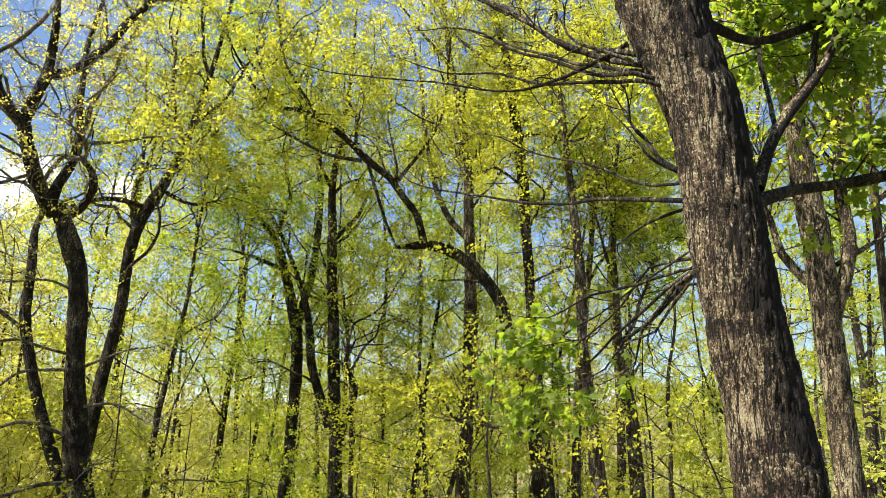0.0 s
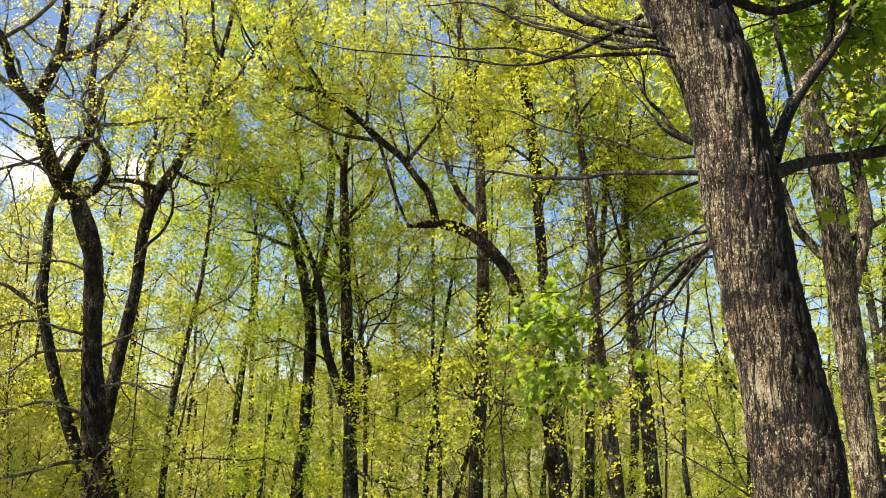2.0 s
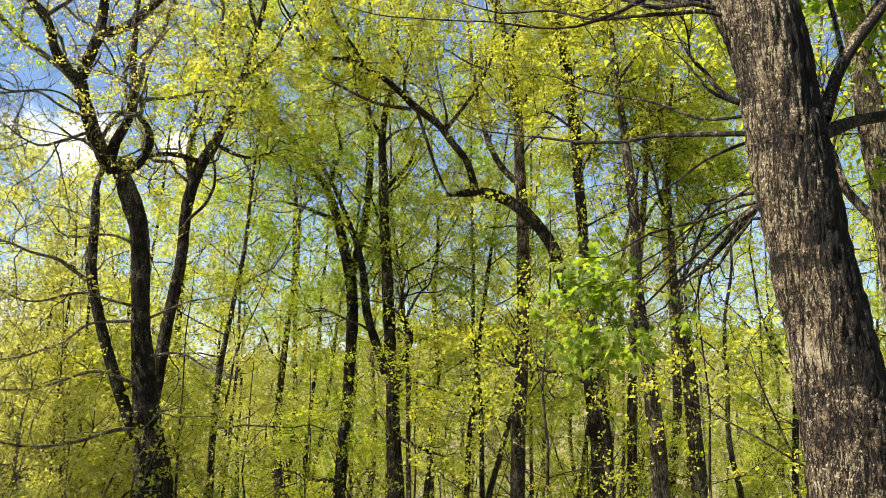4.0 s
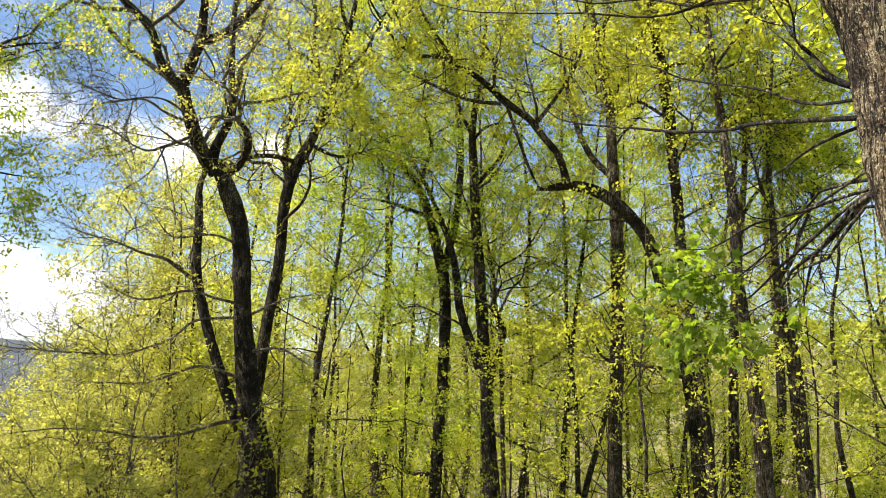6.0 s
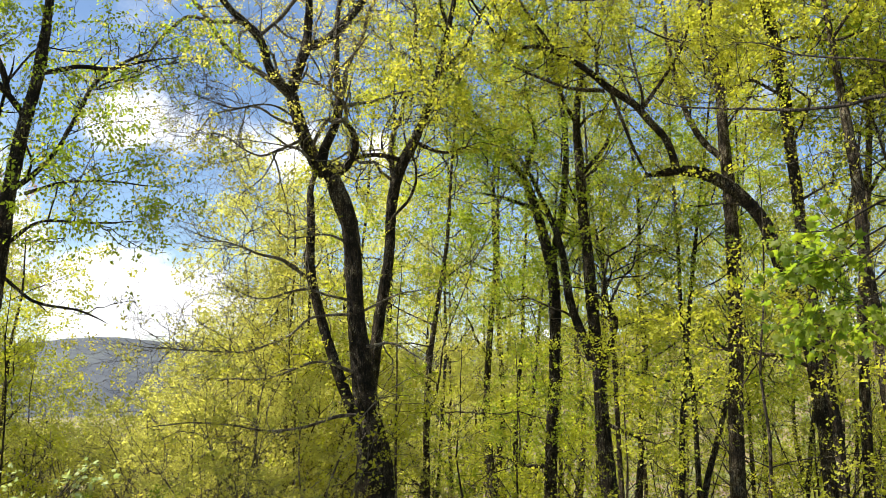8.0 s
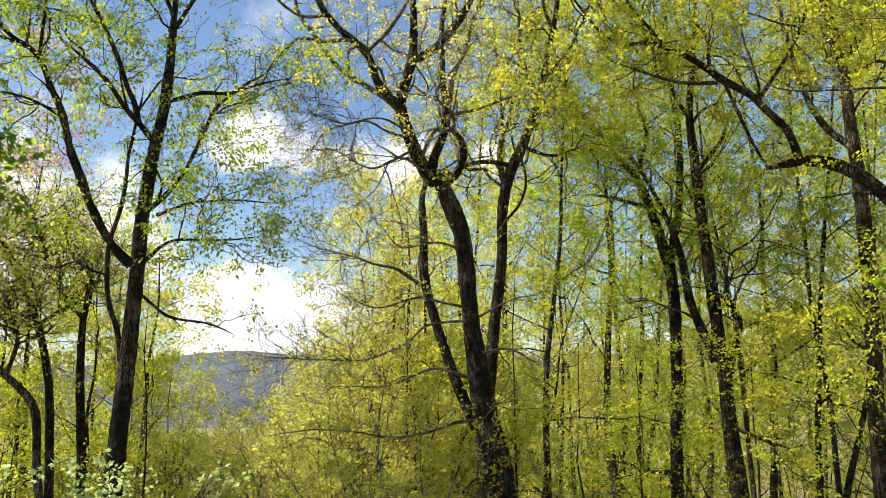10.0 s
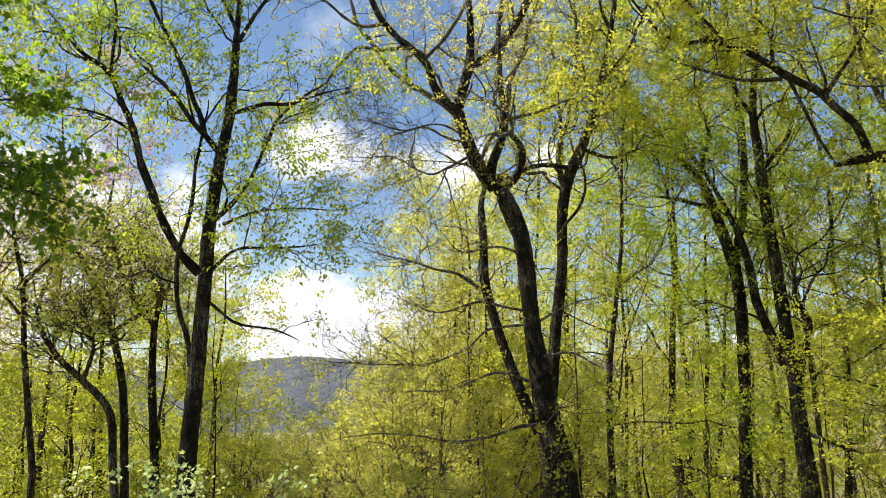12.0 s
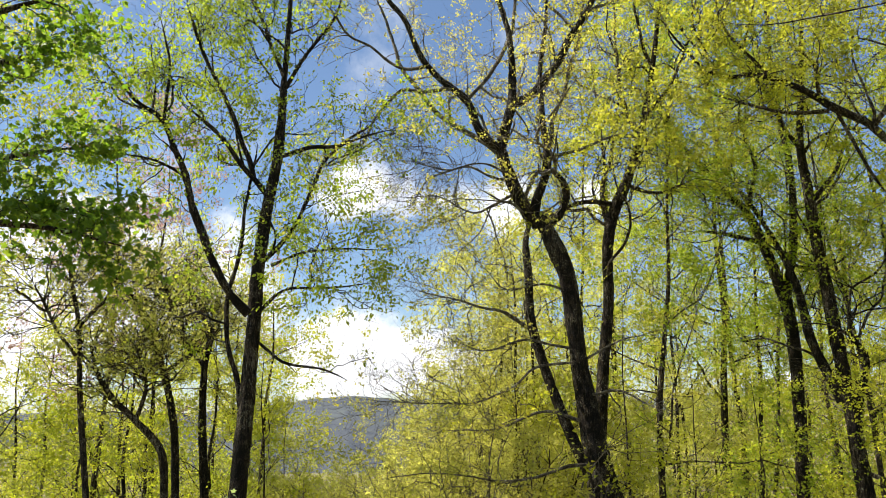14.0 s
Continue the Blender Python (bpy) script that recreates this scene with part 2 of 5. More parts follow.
# whitish tone carries the full sun on the near bush in its colour
leaf_pale = leaf_material("pale_sunlit_leaf", (0.46, 0.52, 0.26), (0.32, 0.41, 0.14), (0.60, 0.68, 0.26), (0.43, 0.56, 0.16), 0.4)
leaf_bronze = leaf_material("bronze_bud", (0.36, 0.19, 0.18), (0.30, 0.19, 0.14), (0.58, 0.34, 0.32), (0.48, 0.36, 0.24))
soil = ground_material()
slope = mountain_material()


# ---- mesh helpers ----
def mesh_from(name, verts, faces, mat, smooth=False):
    """A mesh from an (n, 3) array of corners and an (m, 3 or 4) array of faces."""
    verts, faces = np.asarray(verts, np.float32), np.asarray(faces, np.int32)
    k = faces.shape[1]
    me = bpy.data.meshes.new(name)
    me.vertices.add(len(verts))
    me.vertices.foreach_set("co", verts.ravel())
    me.loops.add(faces.size)
    me.loops.foreach_set("vertex_index", faces.ravel())
    me.polygons.add(len(faces))
    me.polygons.foreach_set("loop_start", np.arange(0, faces.size, k, dtype=np.int32))
    me.polygons.foreach_set("loop_total", np.full(len(faces), k, np.int32))
    me.polygons.foreach_set("use_smooth", np.full(len(faces), smooth))
    me.update(calc_edges=True)
    me.materials.append(mat)
    return me


def part(name, me, parent, label=""):
    ob = new(name, me)
    ob.parent = parent
    return tagged(ob, label)


def unit(v):
    return v / (np.linalg.norm(v, axis=-1, keepdims=True) + 1e-9)


def tubes(paths, radii, sides):
    """Tapered tubes along (n, k, 3) paths, all in one go."""
    paths, radii = np.asarray(paths, float), np.asarray(radii, float)
    n, k, _ = paths.shape
    tan = unit(np.gradient(paths, axis=1))
    ref = np.where(np.abs(tan[:, :1, 2:3]) > 0.8, np.array([1.0, 0.0, 0.0]), np.array([0.0, 0.0, 1.0]))
    u = unit(np.cross(tan, np.broadcast_to(ref, tan.shape)))
    v = np.cross(tan, u)
    a = np.arange(sides) * 2 * np.pi / sides
    ring = u[:, :, None] * np.cos(a)[:, None] + v[:, :, None] * np.sin(a)[:, None]
    verts = paths[:, :, None] + ring * radii[:, :, None, None]
    idx = np.arange(n * k * sides).reshape(n, k, sides)
    nxt = np.roll(idx, -1, axis=2)
    faces = np.stack([idx[:, :-1], nxt[:, :-1], nxt[:, 1:], idx[:, 1:]], -1).reshape(-1, 4)
    return verts.reshape(-1, 3), faces


def joined(groups):
    vs, fs, at = [], [], 0
    for v, f in groups:
        vs.append(v)
        fs.append(f + at)
        at += len(v)
    return np.concatenate(vs), np.concatenate(fs)


def smooth_path(points, step, rng, wobble, crook=0.0):
    """A Catmull-Rom curve through (x, y, z, r) points, with a slight crookedness."""
    p = np.asarray(points, float)
    q = np.vstack([2 * p[0] - p[1], p, 2 * p[-1] - p[-2]])
    out, runs = [], []
    for i in range(1, len(q) - 2):
        a, b, c, d = q[i - 1:i + 3]
        n = max(2, int(np.linalg.norm(c[:3] - b[:3]) / step))
        s = (np.arange(n) / n)[:, None]
        runs.append(i - 1 + s[:, 0])
        out.append(0.5 * (2 * b + (c - a) * s + (2 * a - 5 * b + 4 * c - d) * s ** 2 + (3 * b - a - 3 * c + d) * s ** 3))
    out = np.vstack(out + [p[-1:]])
    run = np.concatenate(runs + [[len(p) - 1.0]])
    out[:, 3] = np.maximum(np.interp(run, np.arange(len(p)), p[:, 3]) * 0.93, 0.004)
    out[-3:, 3] *= np.array([0.85, 0.65, 0.4])
    jig = rng.normal(size=(len(out), 3))
    jig = (jig + np.roll(jig, 1, 0) + np.roll(jig, -1, 0)) / 3
    jig[0] = jig[-1] = 0
    out[:, :3] += jig * wobble * out[:, 3:4]
    if crook:
        # slow bends, so that thin limbs wander as grown wood does
        turns = rng.normal(size=(len(out) + 8, 3))
        turns = np.stack([np.convolve(turns[:, a], np.array([1, 2, 3, 4, 5, 4, 3, 2, 1]) / 12, mode="valid") for a in range(3)], 1)
        hold = np.minimum(1, np.minimum(np.arange(len(out)), 6 + np.arange(len(out))[::-1]) / 5)
        out[:, :3] += turns * crook * hold[:, None]
    out[:, 3] *= 1 + 0.06 * rng.normal(size=len(out))
    return out


def leaf_mesh(name, centre, axis, normal, size, mat):
    """Pointed leaves, folded a little along the midrib: four corners each."""
    axis = unit(axis)
    side = unit(np.cross(axis, normal))
    up = np.cross(side, axis)
    s = size[:, None]
    base, tip = centre, centre + axis * s
    mid = centre + axis * s * 0.45
    verts = np.stack([base, mid + side * s * 0.33 + up * s * 0.08, tip - up * s * 0.06, mid - side * s * 0.33 + up * s * 0.08], 1)
    faces = np.arange(len(centre) * 4).reshape(-1, 4)
    return mesh_from(name, verts.reshape(-1, 3), faces, mat)


def small_leaf_mesh(name, centre, axis, normal, size, mat):
    """The same for trees that stand far off: three corners each."""
    axis = unit(axis)
    side = unit(np.cross(axis, normal))
    s = size[:, None]
    verts = np.stack([centre - side * s * 0.42, centre + side * s * 0.46 + axis * s * 0.14, centre + axis * s * 0.84], 1)
    return mesh_from(name, verts.reshape(-1, 3), np.arange(len(centre) * 3).reshape(-1, 3), mat)


MAPLE = np.array([(0, 0), (0.44, 0.04), (0.30, 0.24), (0.58, 0.52), (0.22, 0.60), (0, 1.0), (-0.22, 0.60), (-0.58, 0.52), (-0.30, 0.24), (-0.44, 0.04)])


def maple_mesh(name, centre, axis, normal, size, mat):
    """Lobed leaves, drooping at the lobes."""
    axis = unit(axis)
    side = unit(np.cross(axis, normal))
    up = np.cross(side, axis)
    s = size[:, None, None]
    x, y = MAPLE[:, 0], MAPLE[:, 1]
    droop = -0.35 * x ** 2 - 0.18 * y ** 2
    verts = centre[:, None] + s * (side[:, None] * x[:, None] + axis[:, None] * y[:, None] + up[:, None] * droop[:, None])
    k = len(MAPLE)
    hub = centre[:, None] + s * axis[:, None] * 0.32
    verts = np.concatenate([verts, hub], 1)
    a = np.arange(k)
    fan = np.stack([np.full(k, k), a, (a + 1) % k], -1)
    faces = (np.arange(len(centre))[:, None, None] * (k + 1) + fan).reshape(-1, 3)
    return mesh_from(name, verts.reshape(-1, 3), faces, mat)


def shoots(starts, ways, lengths, thick, bends, lift, rng, k):
    """Crooked twigs: (n, k, 3) paths and (n, k) radii from n starts."""
    n = len(starts)
    path = np.empty((n, k, 3))
    path[:, 0] = starts
    way = unit(ways)
    for i in range(1, k):
        way = unit(way + rng.normal(size=(n, 3)) * bends + np.array([0, 0, lift]))
        path[:, i] = path[:, i - 1] + way * (lengths / (k - 1))[:, None]
    taper = np.linspace(1, 0.35, k)
    return path, thick[:, None] * taper


def along(paths, count, rng, low=0.25, patchy=0.0):
    """Random places on the paths, count of them in all: their points, ways and places along."""
    n, k, _ = paths.shape
    w = np.linalg.norm(paths[:, -1] - paths[:, 0], axis=1)
    w = w * rng.random(n) ** patchy
    pick = rng.choice(n, count, p=w / w.sum())
    s = (low + (1 - low) * rng.random(count)) * (k - 1) * 0.999
    i = s.astype(int)
    f = (s - i)[:, None]
    a, b = paths[pick, i], paths[pick, i + 1]
    return a + (b - a) * f, unit(b - a), pick, s / (k - 1)


OPEN_CROWN = 8.6        # above this height, out of view, near crowns are thinned to let sun in


def sprays(rng, limbs, boughs, twigs, leaves, reach, leaf_size, lobed, mat, spread=0.7, lift=0.06, sides=4, fine=False, droop=0.3, open_at=99.0):
    """Side boughs, twigs and leaves from limbs given as (path with radii, density).
    Returns the twig mesh data and a crown mesh."""
    ps, ws, ls, rs = [], [], [], []
    dens = np.array([max(d, 0.0) * np.linalg.norm(np.diff(p[:, :3], axis=0), axis=1).sum() for p, d, _ in limbs])
    if dens.sum() == 0:
        return [], None
    for (p, d, low), share in zip(limbs, dens / dens.sum()):
        n = int(round(boughs * share))
        if n < 1:
            continue
        s = (low + (1 - low) * rng.random(n)) * (len(p) - 1.001)
        i = s.astype(int)
        f = (s - i)[:, None]
        pos = p[i] + (p[i + 1] - p[i]) * f
        tan = unit(p[i + 1, :3] - p[i, :3])
        out = unit(np.cross(tan, rng.normal(size=(n, 3))))
        ps.append(pos[:, :3])
        ws.append(unit(out * spread * 1.3 + tan * 0.6))
        ls.append(reach * (0.5 + 0.8 * rng.random(n)) * (1.15 - 0.5 * s / len(p)))
        rs.append(np.minimum(pos[:, 3] * 0.55, 0.003 + 0.0056 * reach) * (0.6 + 0.6 * rng.random(n)))
        keep = (pos[:, 2] < open_at) | (rng.random(n) < 0.22)
        ps[-1], ws[-1], ls[-1], rs[-1] = ps[-1][keep], ws[-1][keep], ls[-1][keep], rs[-1][keep]
        ends = 4 if p[-1, 3] < 0.05 and d > 0.3 and p[-1, 2] < open_at + 1 else 0
        tip = unit(p[-1, :3] - p[-3, :3])
        ps.append(np.repeat(p[-1:, :3], ends, 0))
        ws.append(tip + rng.normal(size=(ends, 3)) * 0.35)
        ls.append(reach * (0.5 + 0.5 * rng.random(ends)))
        rs.append(np.full(ends, p[-1, 3] * 0.8))
    ps, ws, ls, rs = np.vstack(ps), np.vstack(ws), np.concatenate(ls), np.concatenate(rs)
    path1, rad1 = shoots(ps, ws, ls, rs, 0.36, lift, rng, 9 if sides > 3 else 5)
    start, way, pick, s = along(path1, twigs, rng, 0.32)
    side = unit(np.cross(way, rng.normal(size=(twigs, 3)) + np.array([0, 0, 1.2])))
    length = ls[pick] * (0.25 + 0.3 * rng.random(twigs))
    path2, rad2 = shoots(start, unit(side * 0.9 + way * 0.8), length, np.minimum(rad1[pick, 2] * 0.6, 0.0042), 0.42, lift, rng, 4 if sides > 3 else 2)
    data = [tubes(path1, rad1, sides), tubes(path2, rad2, 3)]
    if leaves < 1:
        return data, None
    # leaves grow in flat tufts that lie a little aslant, each tuft its own way
    tuft = 4 if lobed else 6
    centre, way, pick, s = along(path2, leaves // tuft, rng, 0.15, 1.1)
    centre = centre + rng.normal(size=centre.shape) * leaf_size * np.array([1, 1, 0.5]) * (0.75 if sides > 3 else 1.8)
    flat = unit(rng.normal(size=centre.shape) * 0.62 + np.array([0, 0, 0.8]))
    centre, way, flat = np.repeat(centre, tuft, 0), np.repeat(way, tuft, 0), np.repeat(flat, tuft, 0)
    leaves = len(centre)
    off = rng.normal(size=centre.shape)
    off -= flat * (off * flat).sum(1)[:, None]
    centre = centre + off * leaf_size * 0.95 + rng.normal(size=centre.shape) * leaf_size * 0.2
    axis = unit(way * 0.6 + off * 0.4 + rng.normal(size=centre.shape) * 0.35 + np.array([0, 0, -droop]))
    normal = unit(flat + rng.normal(size=centre.shape) * 0.3)
    size = leaf_size * (0.6 + 0.7 * rng.random(leaves))
    make = maple_mesh if lobed else small_leaf_mesh if sides < 4 or fine else leaf_mesh
    return data, make("crown", centre, axis, normal, size, mat)


def furrowed_trunk(points, rng, sides, step, plate, deep):
    """A trunk whose bark stands in long plates between cracks."""
    path = smooth_path(points, step, rng, 0.01)
    n = len(path)
    path[:, 3] = np.convolve(np.pad(path[:, 3], 7, mode="edge"), np.ones(15) / 15, mode="valid")
    v, f = tubes(path[None, :, :3], path[None, :, 3], sides)
    v = v.reshape(n, sides, 3)
    run = np.concatenate([[0], np.cumsum(np.linalg.norm(np.diff(path[:, :3], axis=0), axis=1))])
    wide, tall = plate
    for i in range(n):
        r = path[i, 3]
        size = min(1.0, r / 0.12)
        for j in range(sides):
            a = 2 * math.pi * j / sides
            x, y, z = r * math.cos(a), r * math.sin(a), run[i]
            warp = wide * 0.8 * noise.noise(Vector((x * 9, y * 9, z * 6)))
            near, _ = noise.voronoi(Vector(((x + warp) / wide, (y + warp) / wide, (z + warp * 3) / tall)))
            gap = min(1.0, (near[1] - near[0]) / 0.22)
            flake = noise.noise(Vector((x * 60, y * 60, z * 30)))
            rough = noise.noise(Vector((x * 150, y * 150, z * 120)))
            bulge = noise.noise(Vector((x * 3, y * 3, z * 1.6)))
            grow = -deep * (1 - gap) + deep * 0.45 * flake + deep * 0.30 * rough + 0.018 * bulge
            v[i, j] += (v[i, j] - path[i, :3]) / r * grow * size
    return v.reshape(-1, 3), f, path


def traced_tree(name, label, limbs, seed, bark, leaf, boughs, twigs, leaves, reach, leaf_size, lobed=False, group="", sides=12, lift=0.06, bare_twigs=0, furrowed=False, limb_bark=None, twig_bark=None, crook=0.03, droop=0.3, full_leaf=False):
    """One tree. limbs: (leafiness, bare, points, bark, host); the first is the trunk."""
    rng = np.random.default_rng(seed)
    base = np.array(limbs[0][2][0][:3])
    root = new(name)
    root.location = base
    tagged(root, label, "tree", group)
    grown, bare = [], []
    made = []
    for i, (leafy, is_bare, pts, own, host) in enumerate(limbs):
        if i == 0 and furrowed:
            v, f, path = furrowed_trunk(pts, rng, 120, 0.018, (0.030, 0.20), 0.011)
        elif i == 0 or pts[0][3] > 0.12:
            v, f, path = furrowed_trunk(pts, rng, 26, 0.07, (0.05, 0.24), 0.018)
        else:
            path = smooth_path(pts, 0.10 if pts[0][3] < 0.1 else 0.16, rng, 0.05, crook * min(1.0, 0.06 / pts[0][3]))
            v, f = tubes(path[None, :, :3], path[None, :, 3], sides if i == 0 else 10)
        slim = twig_bark if pts[0][3] < 0.07 else None
        kind = "side_limb" if host else "limb" if i else "trunk"
        made.append(part(kind, mesh_from(kind, v - base, f, bark if i == 0 else own or slim or limb_bark or bark, True), made[host] if host else root))
        low = 0.7 if i == 0 else 0.34
        grown.append((path, leafy * (0.25 if i == 0 else 1.0), low))
        if is_bare:
            bare.append((path, 1.0, 0.45))
    data, crown = sprays(rng, grown, boughs, twigs, leaves, reach, leaf_size, lobed, leaf, lift=lift, fine=not full_leaf and math.hypot(base[0], base[1]) > 9, droop=droop, open_at=OPEN_CROWN)
    if bare:
        more, _ = sprays(rng, bare, bare_twigs, bare_twigs * 9, 0, reach * 1.1, leaf_size, False, leaf, lift=0.03)
        data = data + more
    if data:
        v, f = joined(data)
        part("branchwork", mesh_from("branchwork", v - base, f, twig_bark or limb_bark or bark, True), root)["kind"] = "stuff"
    if crown:
        crown.transform(Matrix.Translation(-Vector(base)))
        part("crown", crown, root)
    return root


# ---- ground ----
def ground_z(x, y):
    """The hillside falls away in front of the camera to a valley, and rises again far off."""
    s = -x * math.sin(radians(25)) + y * math.cos(radians(25))
    s = max(min(s, 75.0), -40.0)
    d = math.hypot(x, y)
    z = -0.13 * s
    if d > 90:
        az = math.degrees(math.atan2(-x, y))
        rise = 3.0 if az < 5 else 3.0 - 7.5 * min(1.0, (az - 5) / 30)
        if az > 46:
            rise += 3.5 * min(1.0, (az - 46) / 8)
        top = 300 * math.tan(radians(rise)) + 11
        k = min(1.0, (d - 90) / 230)
        z += top * k * k * (3 - 2 * k) + 3.5 * noise.noise(Vector((x / 60, y / 60, 0))) * k
        if d > 330:
            z -= (d - 330) * 0.05
            z = max(z, -140.0)
    return z + 0.12 * noise.noise(Vector((x * 0.35, y * 0.35, 3))) * min(1.0, d / 3)


def make_ground():
    radii = [0.0] + [0.8 * 1.085 ** i for i in range(106)]
    turns = 160
    verts, faces = [(0, 0, ground_z(0, 0))], []
    for r in radii[1:]:
        for j in range(turns):
            a = 2 * math.pi * j / turns
            x, y = r * math.sin(a), r * math.cos(a)
            verts.append((x, y, ground_z(x, y)))
    for i in range(len(radii) - 2):
        for j in range(turns):
            a, b = 1 + i * turns + j, 1 + i * turns + (j + 1) % turns
            faces.append((a, b, b + turns, a + turns))
    cap = [(0, 1 + (j + 1) % turns, 1 + j) for j in range(turns)]
    me = bpy.data.meshes.new("ground")
    me.from_pydata(verts, [], faces + cap)
    for p in me.polygons:
        p.use_smooth = True
    me.materials.append(soil)
    return tagged(new("ground", me), "sloping forest floor of brown leaf litter and herbs", "ground", kind="structure")


make_ground()


def make_mountain():
    """A long ridge of mostly bare woods beyond the valley, haze painted into its colour."""
    verts, faces = [], []
    n, rows = 260, 26
    for i in range(n + 1):
        az = -70 + 160 * i / n
        crest = 1.45 + 0.45 * math.exp(-((az - 39.6) / 3.4) ** 2) + 0.22 * math.exp(-((az - 33) / 3) ** 2) + 0.12 * noise.noise(Vector((az * 0.35, 0, 7))) + 0.05 * noise.noise(Vector((az * 1.7, 0, 2)))
        if az > 44:
            crest -= 0.5 * min(1, (az - 44) / 5)
        for j in range(rows + 1):
            u = j / rows
            d = 1500 + 1300 * u
            h = -150 + (2800 * math.tan(radians(crest)) + 151.5) * math.sin(u * math.pi / 2) ** 0.9
            h += 14 * noise.noise(Vector((az * 0.8, u * 3, 1))) * u * (1 - u) * 3
            b = bearing(az, 0)
            verts.append((b.x * d, b.y * d, h))
    for i in range(n):
        for j in range(rows):
            a = i * (rows + 1) + j
            faces.append((a, a + rows + 1, a + rows + 2, a + 1))
    me = bpy.data.meshes.new("mountain")
    me.from_pydata(verts, [], faces)
    for p in me.polygons:
        p.use_smooth = True
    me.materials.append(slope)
    return tagged(new("mountain", me), "long mountain ridge of bare woods, grey-blue haze in its colour", "mountain", kind="structure")


make_mountain()


# ---- the trees that stand nearest ----
def limb(limbs, leafy, bare, course, bark=None, host=0):
    """Adds a limb: its leafiness, whether it carries bare twigs, the (x, y, z, radius) of its bends and the limb that it grows from (0: the trunk)."""
    limbs.append((leafy, bare, course, bark, host))


def offshoots(limbs, count, seed, above, thick, length, leafy=1.0):
    """Adds crooked side limbs to the limbs that stand higher than above."""
    rng = np.random.default_rng(seed)
    hosts = [(*l, k) for k, l in enumerate(limbs) if max(p[2] for p in l[2]) > above]
    spans = np.array([np.linalg.norm(np.diff(np.array(l[2])[:, :3], axis=0), axis=1).sum() for l in hosts])
    for i in rng.choice(len(hosts), count, p=spans / spans.sum()):
        p = np.array(hosts[i][2])
        k = rng.integers(1, len(p))
        f = rng.random()
        at = p[k - 1] + (p[k] - p[k - 1]) * f
        if at[2] < above:
            continue
        tan = unit(p[k, :3] - p[k - 1, :3])
        way = unit(np.cross(tan, rng.normal(size=3))) + tan * 0.7 + np.array([0, 0, 0.25])
        r = min(thick * (0.6 + 0.7 * rng.random()), at[3] * 0.62)
        path, rad = shoots(at[None, :3], way[None], np.array([length * (0.6 + 0.8 * rng.random())]), np.array([r]), 0.36, 0.08, rng, 7)
        limb(limbs, leafy, 0, [(*map(float, q), float(w)) for q, w in zip(path[0], rad[0])], None, hosts[i][-1])


near_limbs = []
limb(near_limbs, 0.0, 0, [(1.40, 3.21, -0.46, 0.218), (1.37, 3.22, 0.30, 0.190), (1.34, 3.23, 1.08, 0.183), (1.33, 3.24, 1.43, 0.181), (1.31, 3.25, 1.60, 0.177), (1.28, 3.26, 1.82, 0.172), (1.24, 3.27, 2.04, 0.169), (1.21, 3.28, 2.27, 0.168), (1.18, 3.30, 2.51, 0.172), (1.15, 3.31, 2.76, 0.169), (1.11, 3.32, 3.02, 0.167), (1.02, 3.35, 3.30, 0.188), (0.94, 3.37, 3.59, 0.208), (0.84, 3.40, 3.99, 0.161), (0.75, 3.42, 4.53, 0.142)])
limb(near_limbs, 0.5, 0, [(1.03, 3.35, 3.52, 0.124), (1.15, 3.41, 3.80, 0.116), (1.33, 3.45, 4.26, 0.110), (1.48, 3.50, 4.72, 0.102)])
limb(near_limbs, 7.0, 0, [(1.28, 3.26, 2.60, 0.034), (1.47, 3.40, 2.71, 0.029), (1.67, 3.53, 2.80, 0.027), (1.88, 3.64, 2.85, 0.027), (2.12, 3.74, 2.92, 0.027), (2.53, 3.72, 2.98, 0.018), (2.89, 3.71, 3.10, 0.011)])
limb(near_limbs, 7.0, 0, [(1.32, 3.30, 2.68, 0.030), (1.42, 3.38, 2.90, 0.030), (1.55, 3.45, 3.12, 0.030), (1.70, 3.52, 3.30, 0.023), (1.82, 3.58, 3.48, 0.023), (1.96, 3.64, 3.79, 0.019), (2.11, 3.70, 4.21, 0.013)], bark_near)
limb(near_limbs, 6.0, 0, [(1.68, 3.51, 3.28, 0.018), (1.80, 3.64, 3.62, 0.015), (1.96, 3.75, 3.91, 0.013), (2.11, 3.86, 4.32, 0.009)], bark_near)
limb(near_limbs, 5.0, 0, [(1.46, 3.41, 3.00, 0.012), (1.52, 3.72, 3.44, 0.012), (1.59, 4.01, 3.99, 0.011), (1.67, 4.30, 4.60, 0.007)])
limb(near_limbs, 7.0, 0, [(1.12, 3.32, 3.47, 0.026), (1.41, 3.51, 3.47, 0.023), (1.73, 3.67, 3.58, 0.022), (2.05, 3.83, 3.81, 0.019), (2.35, 3.98, 3.95, 0.016), (2.75, 4.06, 4.12, 0.010)])
limb(near_limbs, 0.0, 1, [(1.03, 3.34, 2.63, 0.012), (0.83, 3.67, 2.72, 0.011), (0.64, 3.98, 2.81, 0.009), (0.44, 4.28, 2.90, 0.009), (0.21, 4.56, 3.00, 0.007), (-0.10, 4.83, 3.15, 0.005), (-0.33, 5.09, 3.36, 0.004)])
limb(near_limbs, 0.0, 1, [(1.02, 3.35, 2.71, 0.008), (0.89, 3.69, 2.82, 0.008), (0.62, 4.05, 3.03, 0.006), (0.42, 4.38, 3.22, 0.005), (0.24, 4.69, 3.42, 0.004)])
limb(near_limbs, 0.1, 1, [(1.02, 3.38, 2.77, 0.010), (0.96, 3.67, 2.94, 0.008), (0.95, 3.95, 3.14, 0.006), (0.90, 4.23, 3.43, 0.005)])
